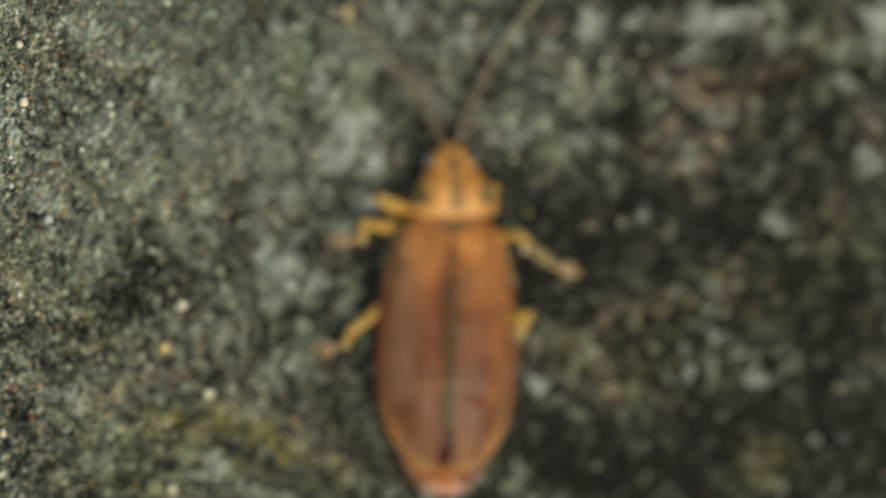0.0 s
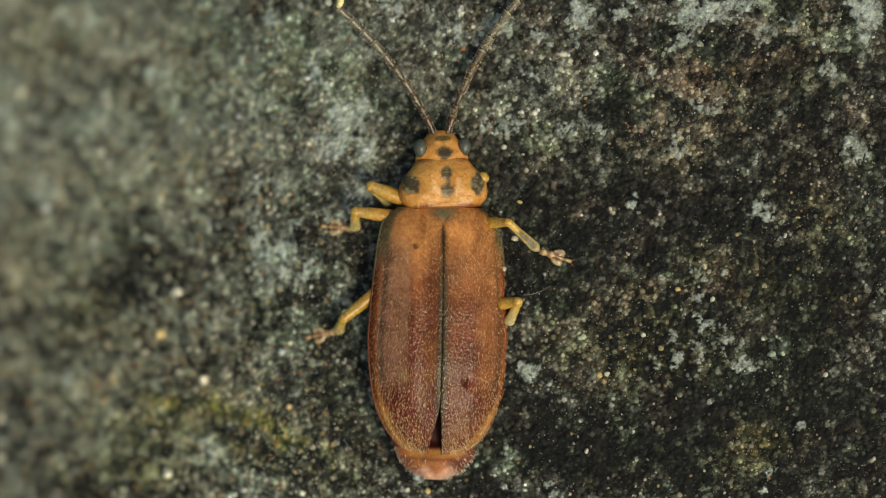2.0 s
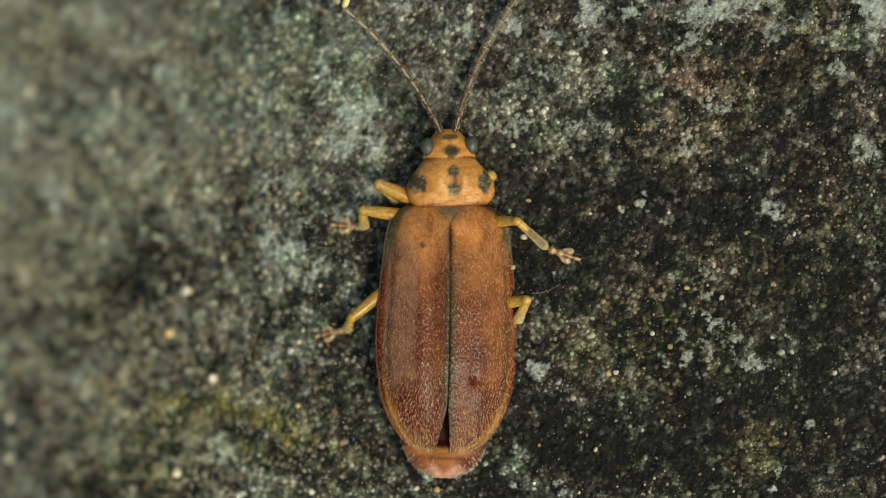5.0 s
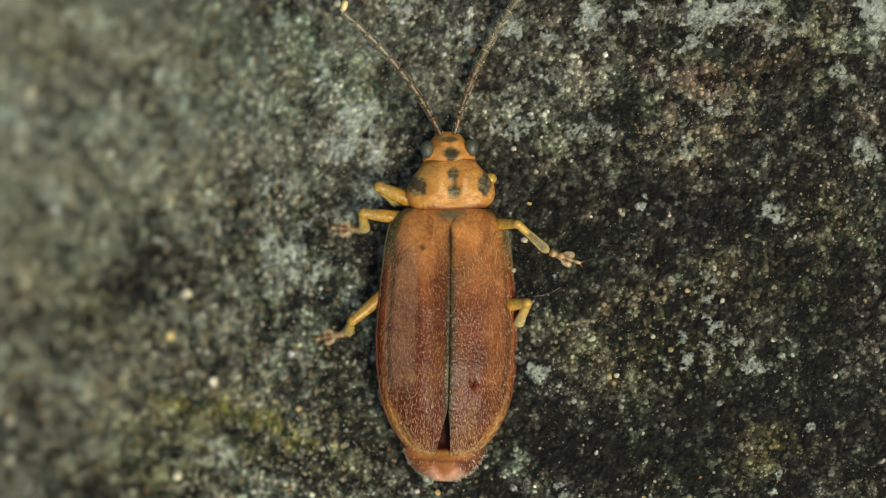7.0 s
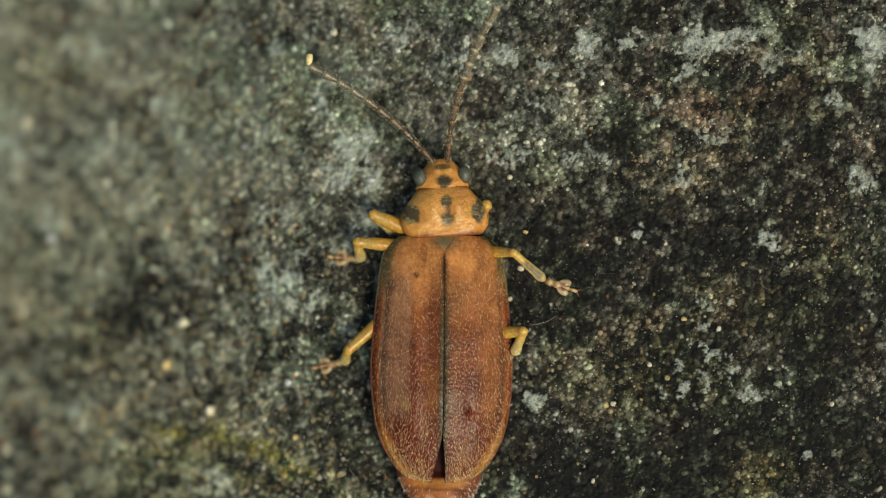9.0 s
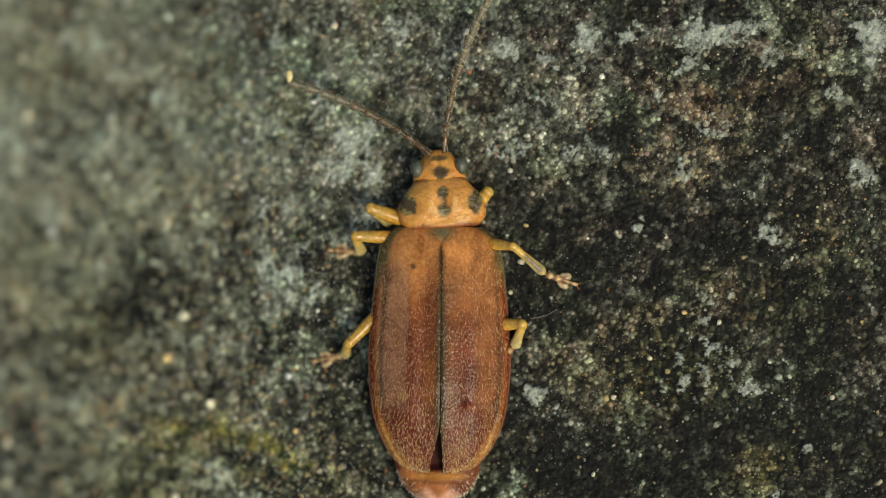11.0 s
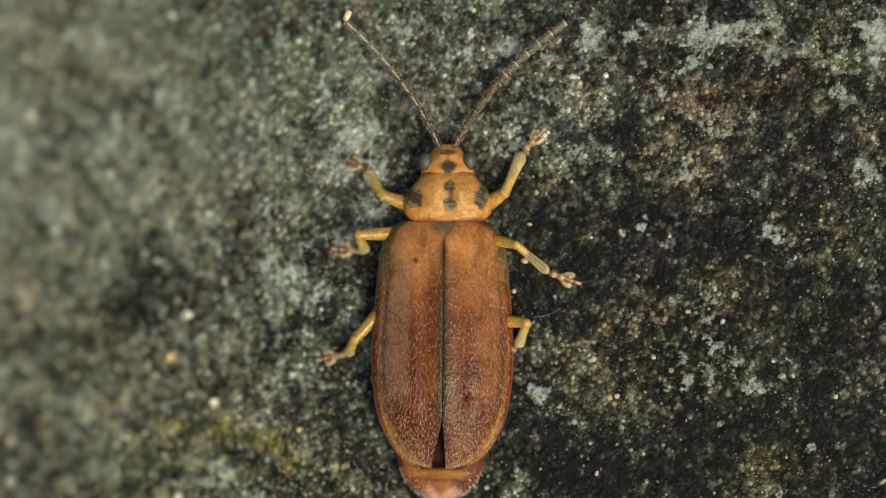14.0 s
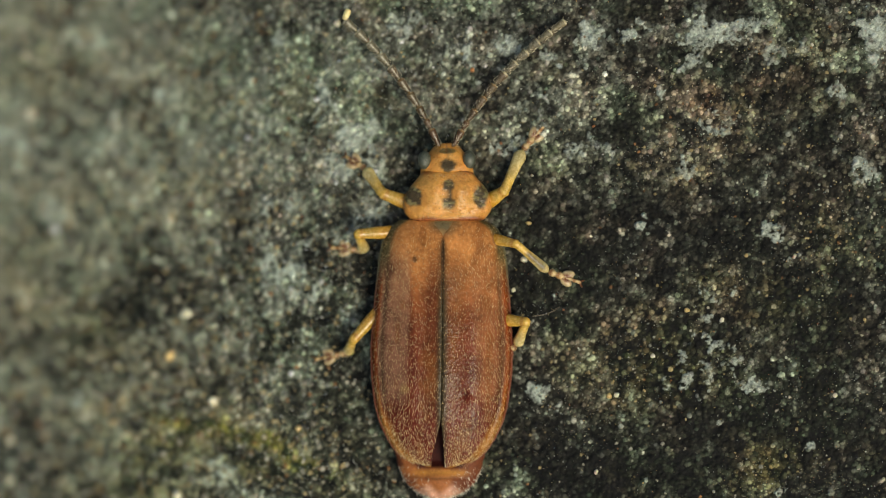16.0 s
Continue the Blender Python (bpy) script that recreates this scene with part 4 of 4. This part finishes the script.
# ---- how the beetle moves ----
# seconds, body drift right and up, body turn, turn of head and pronotum, roll (degrees), shift of head and pronotum
TIMES = [0.0, 1.5, 3.5, 6.5, 7.5, 8.0, 8.5, 9.0, 10.2, 11.5, 12.0, 12.2, 12.35, 12.5, 12.8, 13.0, 13.2, 13.5, 14.0, 16.0]
BODY = [(0, 0.02, 0, -0.15, 3, 1, 0.05), (1.5, 0.013, 0, -0.12, 3, 0.7, 0.05), (3.5, 0, 0, 0, 3, 0, 0.05), (6.5, -0.016, 0, 0.1, 3.2, -0.9, 0.05), (7.5, -0.017, 0.015, 0.17, 3.2, -0.95, 0.05),
        (8, -0.024, 0.01, 0.18, 3.2, -1.3, 0.05), (8.5, -0.036, 0.022, 0.2, 3.4, -1.9, 0.05), (9, -0.045, 0.03, 0.27, 4, -2.3, 0.05), (10.2, -0.07, 0.055, 0.35, 4.4, -3.5, 0.05),
        (11.5, -0.095, 0.075, 0.4, 4.6, -4.5, 0.05), (12, -0.096, 0.083, 0.41, 4.5, -4.6, 0.05), (12.5, -0.098, 0.1, 0.43, 3.6, -4.8, 0.06), (13, -0.098, 0.105, 0.5, 2.2, -5, 0.075),
        (13.5, -0.095, 0.142, 0.26, 1.6, -5.4, 0.08), (14, -0.098, 0.152, 0.23, 1.5, -5.8, 0.08), (16, -0.1, 0.152, 0.15, 1.4, -6, 0.08)]
HOME = Vector((.045, -1.59, 0.22))
ROLL, LEAN = 6.5, -0.86


def between(rows, t):
    cols = np.array(rows, float)
    return [float(np.interp(t, cols[:, 0], cols[:, k])) for k in range(1, cols.shape[1])]


def body_pose(t):
    dx, dy, turn, _, roll, _ = between(BODY, t)
    return pose((HOME.x + dx) * MM, (HOME.y + dy) * MM, (HOME.z + .5) * MM, 0, ROLL + roll, LEAN + turn) @ pose(0, 0, -.5 * MM)


def neck_pose(t):
    yaw, _, slide = between(BODY, t)[3:]
    return Matrix.Translation((NECK + Vector((slide, 0, 0))) * MM) @ pose(0, 0, 0, 0, 0, yaw) @ Matrix.Translation(-NECK * MM)


# antenna tips over the stone
TIP_L = [(0.0, -1.92, 4.37), (1.5, -1.92, 4.37), (3.5, -1.94, 4.36), (6.5, -2.01, 4.33), (7.5, -2.06, 4.29), (8.0, -2.28, 4.13), (8.5, -2.38, 4.04), (9.0, -2.58, 3.85),
         (10.2, -2.80, 3.55), (11.5, -3.02, 3.36), (12.0, -3.03, 3.42), (12.5, -2.81, 3.70), (13.0, -2.55, 4.03), (13.5, -2.02, 4.39), (14.0, -1.96, 4.53), (16.0, -1.97, 4.55)]
TIP_R = [(0.0, 1.62, 4.50), (1.5, 1.62, 4.50), (3.5, 1.50, 4.50), (6.5, 1.38, 4.47), (7.5, 1.38, 4.44), (8.0, 1.35, 4.58), (8.5, 1.20, 4.58), (9.0, .91, 4.50),
         (10.2, .85, 4.65), (11.5, .86, 4.84), (12.0, .84, 4.84), (12.5, .92, 4.75), (13.0, 1.05, 4.25), (13.5, 2.09, 4.43), (14.0, 2.13, 4.37), (16.0, 2.12, 4.35)]
LIFT = {-1: [(0.0, 4), (8.0, 4), (11.5, -6), (13.0, 6), (16.0, 5)], 1: [(0.0, 1), (8.0, 2), (8.5, 6), (9.0, 16), (10.2, 9), (11.5, 4), (12.5, 6), (13.0, 30), (13.5, 4), (16.0, 2)]}


def antenna_pose(side, t):
    """In body space: the root on the head, the chord aimed at the tip's place."""
    root = neck_pose(t) @ (Vector((side * .115 - .01, 3.575, .62)) * MM)
    x, y = between(TIP_L if side < 0 else TIP_R, t)
    lift = radians(between(LIFT[side], t)[0])
    start = body_pose(t) @ root
    flat = Vector((x * MM - start.x, y * MM - start.y, 0)).normalized()
    aim = flat * math.cos(lift) + Vector((0, 0, math.sin(lift)))
    side_axis = aim.cross(Vector((0, 0, 1))).normalized()
    up = side_axis.cross(aim)
    spin = Matrix((side_axis, aim, up)).transposed().to_4x4()
    return body_pose(t).inverted() @ Matrix.Translation(start) @ spin @ ANTENNA[side][1]


# Each leg: rows of seconds, hip in body space, knee hint, ankle and toe over the stone
LEGS = {
    "mid_right": [(0.0, (.62, 2.02, .42), (1.30, .42, 1.15), (1.83, -.07, .80), (2.46, -.29, .74))],
    "mid_left": [(0.0, (-.62, 2.08, .42), (-1.44, .62, .80), (-1.42, .31, .32), (-2.12, .37, .20))],
    "hind_left": [(0.0, (-.80, 1.02, .40), (-1.65, -1.30, .70), (-1.72, -1.50, .28), (-2.28, -1.62, .12))],
    "hind_right": [(0.0, (.80, .55, .40), (1.47, -.98, 1.0), (1.28, -1.38, .68), (.85, -1.62, .60))],
    "front_left": [
        (0.0, (-.50, 2.36, .40), (-1.12, 1.06, .80), (-.82, .80, .42), (-.50, .95, .36)), (9.0, (-.50, 2.36, .40), (-1.16, 1.08, .80), (-.84, .82, .42), (-.55, .95, .36)),
        (11.5, (-.50, 2.38, .40), (-1.22, 1.08, .80), (-.92, .84, .42), (-.62, .98, .36)), (12.0, (-.42, 2.32, .40), (-1.14, .98, .80), (-.95, .72, .42), (-.65, .80, .36)), (12.2, (-.40, 2.40, .40), (-1.22, 1.04, .84), (-1.20, .95, .42), (-1.2, 1.3, .40)),
        (12.35, (-.36, 2.46, .40), (-1.26, 1.20, .9), (-1.40, 1.35, .5), (-1.60, 1.75, .36)), (12.5, (-.36, 2.46, .40), (-1.10, 1.28, .78), (-1.40, 1.72, .42), (-1.74, 1.94, .30)),
        (16.0, (-.36, 2.46, .40), (-1.10, 1.32, .78), (-1.40, 1.75, .42), (-1.72, 1.96, .30))],
    "front_right": [
        (0.0, (0.42, 2.36, .40), (0.95, 1.34, .86), (.52, .78, .50), (.30, .40, .45)), (8.5, (0.40, 2.36, .40), (0.91, 1.38, .86), (.5, .8, .50), (.3, .45, .45)),
        (10.2, (0.42, 2.42, .40), (0.93, 1.47, .9), (.42, .85, .52), (.3, .5, .48)), (11.5, (0.46, 2.50, .42), (0.98, 1.54, .95), (.45, .95, .55), (.3, .6, .5)),
        (12.0, (.44, 2.50, .42), (1.00, 1.48, .95), (.48, 1.25, .6), (.3, 1.0, .5)), (12.35, (.50, 2.44, .40), (1.06, 1.18, .92), (.58, 1.58, .80), (.15, 1.95, .66)),
        (12.8, (.50, 2.44, .40), (1.04, 1.18, .94), (.55, 1.60, .80), (.15, 1.95, .66)),
        (13.0, (.54, 2.46, .40), (1.02, 1.20, 1.0), (1.05, 1.98, .92), (1.42, 2.28, .80)), (13.2, (.56, 2.48, .40), (1.06, 1.32, .95), (1.25, 1.98, .78), (1.70, 2.40, .72)),
        (13.5, (.58, 2.50, .40), (1.04, 1.34, .92), (1.36, 2.05, .72), (1.76, 2.46, .70)), (16.0, (.58, 2.50, .40), (1.06, 1.36, .92), (1.38, 2.08, .72), (1.76, 2.50, .70))],
}


def frame_along(a, b):
    """A pose at a whose y points to b, z as upright as it can be."""
    y = (b - a).normalized()
    x = y.cross(Vector((0, 0, 1))).normalized()
    return Matrix.Translation(a) @ Matrix((x, y, x.cross(y))).transposed().to_4x4()


def bend_knee(hip, ankle, lf, lt, hint):
    """The knee for two rigid lengths between hip and ankle, on the hint's side."""
    d = ankle - hip
    n = min(max(d.length, abs(lf - lt) * 1.02 + 1e-9), (lf + lt) * .999)
    d = d.normalized()
    a = (lf * lf - lt * lt + n * n) / (2 * n)
    h = math.sqrt(max(lf * lf - a * a, 0))
    v = hint - hip
    v = (v - d * v.dot(d)).normalized()
    return hip + d * a + v * h, hip + d * n


def leg_rows(name, t):
    """Hip, knee hint, ankle and toe of a leg, all in the world."""
    flat = [(r[0], *r[1], *r[2], *r[3], *r[4]) for r in LEGS[name]]
    v = between(flat, t)
    hip, knee, ankle, toe = [Vector(v[k:k + 3]) * MM for k in (0, 3, 6, 9)]
    return body_pose(t) @ (neck_pose(t) @ hip if name.startswith("front") else hip), knee, ankle, toe


FOOT_SIZE = {"front_left": .72}
WALKERS = []
for leg_name in LEGS:
    hip, knee, ankle, toe = leg_rows(leg_name, 16.0 if leg_name.startswith("front") else 3.5)
    lf, lt = (knee - hip).length / MM, (ankle - knee).length / MM
    words = "amber yellow jointed leg standing on the stone"
    WALKERS.append((leg_name, lf * MM, lt * MM, build_leg(lf, lt, 
                                                    {"front": .130, "mid_r": .100, "mid_l": .116}.get(leg_name[:5], .112), words, FOOT_SIZE.get(leg_name, 1.0), 1.0 if leg_name == "mid_right" else .30)))


def motions():
    walk(beetle, [(t, body_pose(t)) for t in TIMES])
    walk(abdomen, [(t, pose(0, -between(BODY, t)[1] * .75 * MM, 0)) for t in TIMES])
    for piece in (head, pronotum):
        walk(piece, [(t, neck_pose(t)) for t in TIMES])
    for side in (-1, 1):
        walk(ANTENNA[side][0], [(t, antenna_pose(side, t)) for t in TIMES])
    for name, lf, lt, (leg, tibia, tarsus, claws, fuzz, down, lobes) in WALKERS:
        rows = {k: [] for k in ("leg", "tibia", "tarsus", "claw_a", "claw_b", "lobe_a", "lobe_b", "fuzz", "down")}
        for t in TIMES:
            hip, hint, ankle, toe = leg_rows(name, t)
            if name.startswith("front"):
                knee = hip + (hint - hip).normalized() * lf
                ankle2 = knee + (ankle - knee).normalized() * lt
            else:
                knee, ankle2 = bend_knee(hip, ankle, lf, lt, hint)
            top = frame_along(hip, knee)
            shin = top.inverted() @ frame_along(knee, ankle2)
            foot = top.inverted() @ frame_along(ankle2, ankle2 + (toe - ankle))
            size = FOOT_SIZE.get(name, 1.0) * MM
            rows["leg"].append((t, body_pose(t).inverted() @ top))
            rows["tibia"].append((t, shin))
            rows["tarsus"].append((t, foot))
            rows["down"].append((t, shin))
            rows["fuzz"].append((t, foot))
            rows["lobe_a"].append((t, foot @ pose(-.058 * MM, .36 * size, -.005 * MM, 0, 0, 10)))
            rows["lobe_b"].append((t, foot @ pose(.058 * MM, .36 * size, -.005 * MM, 0, 0, -10)))
            rows["claw_a"].append((t, foot @ pose(.012 * MM, .60 * size, 0, 0, 0, -38)))
            rows["claw_b"].append((t, foot @ pose(-.012 * MM, .60 * size, 0, 0, 0, 38)))
        for ob, key in ((leg, "leg"), (tibia, "tibia"), (tarsus, "tarsus"), (claws[0], "claw_a"), (claws[1], "claw_b"), (lobes[0], "lobe_a"), (lobes[1], "lobe_b"), (fuzz, "fuzz"), (down, "down")):
            walk(ob, rows[key])


motions()
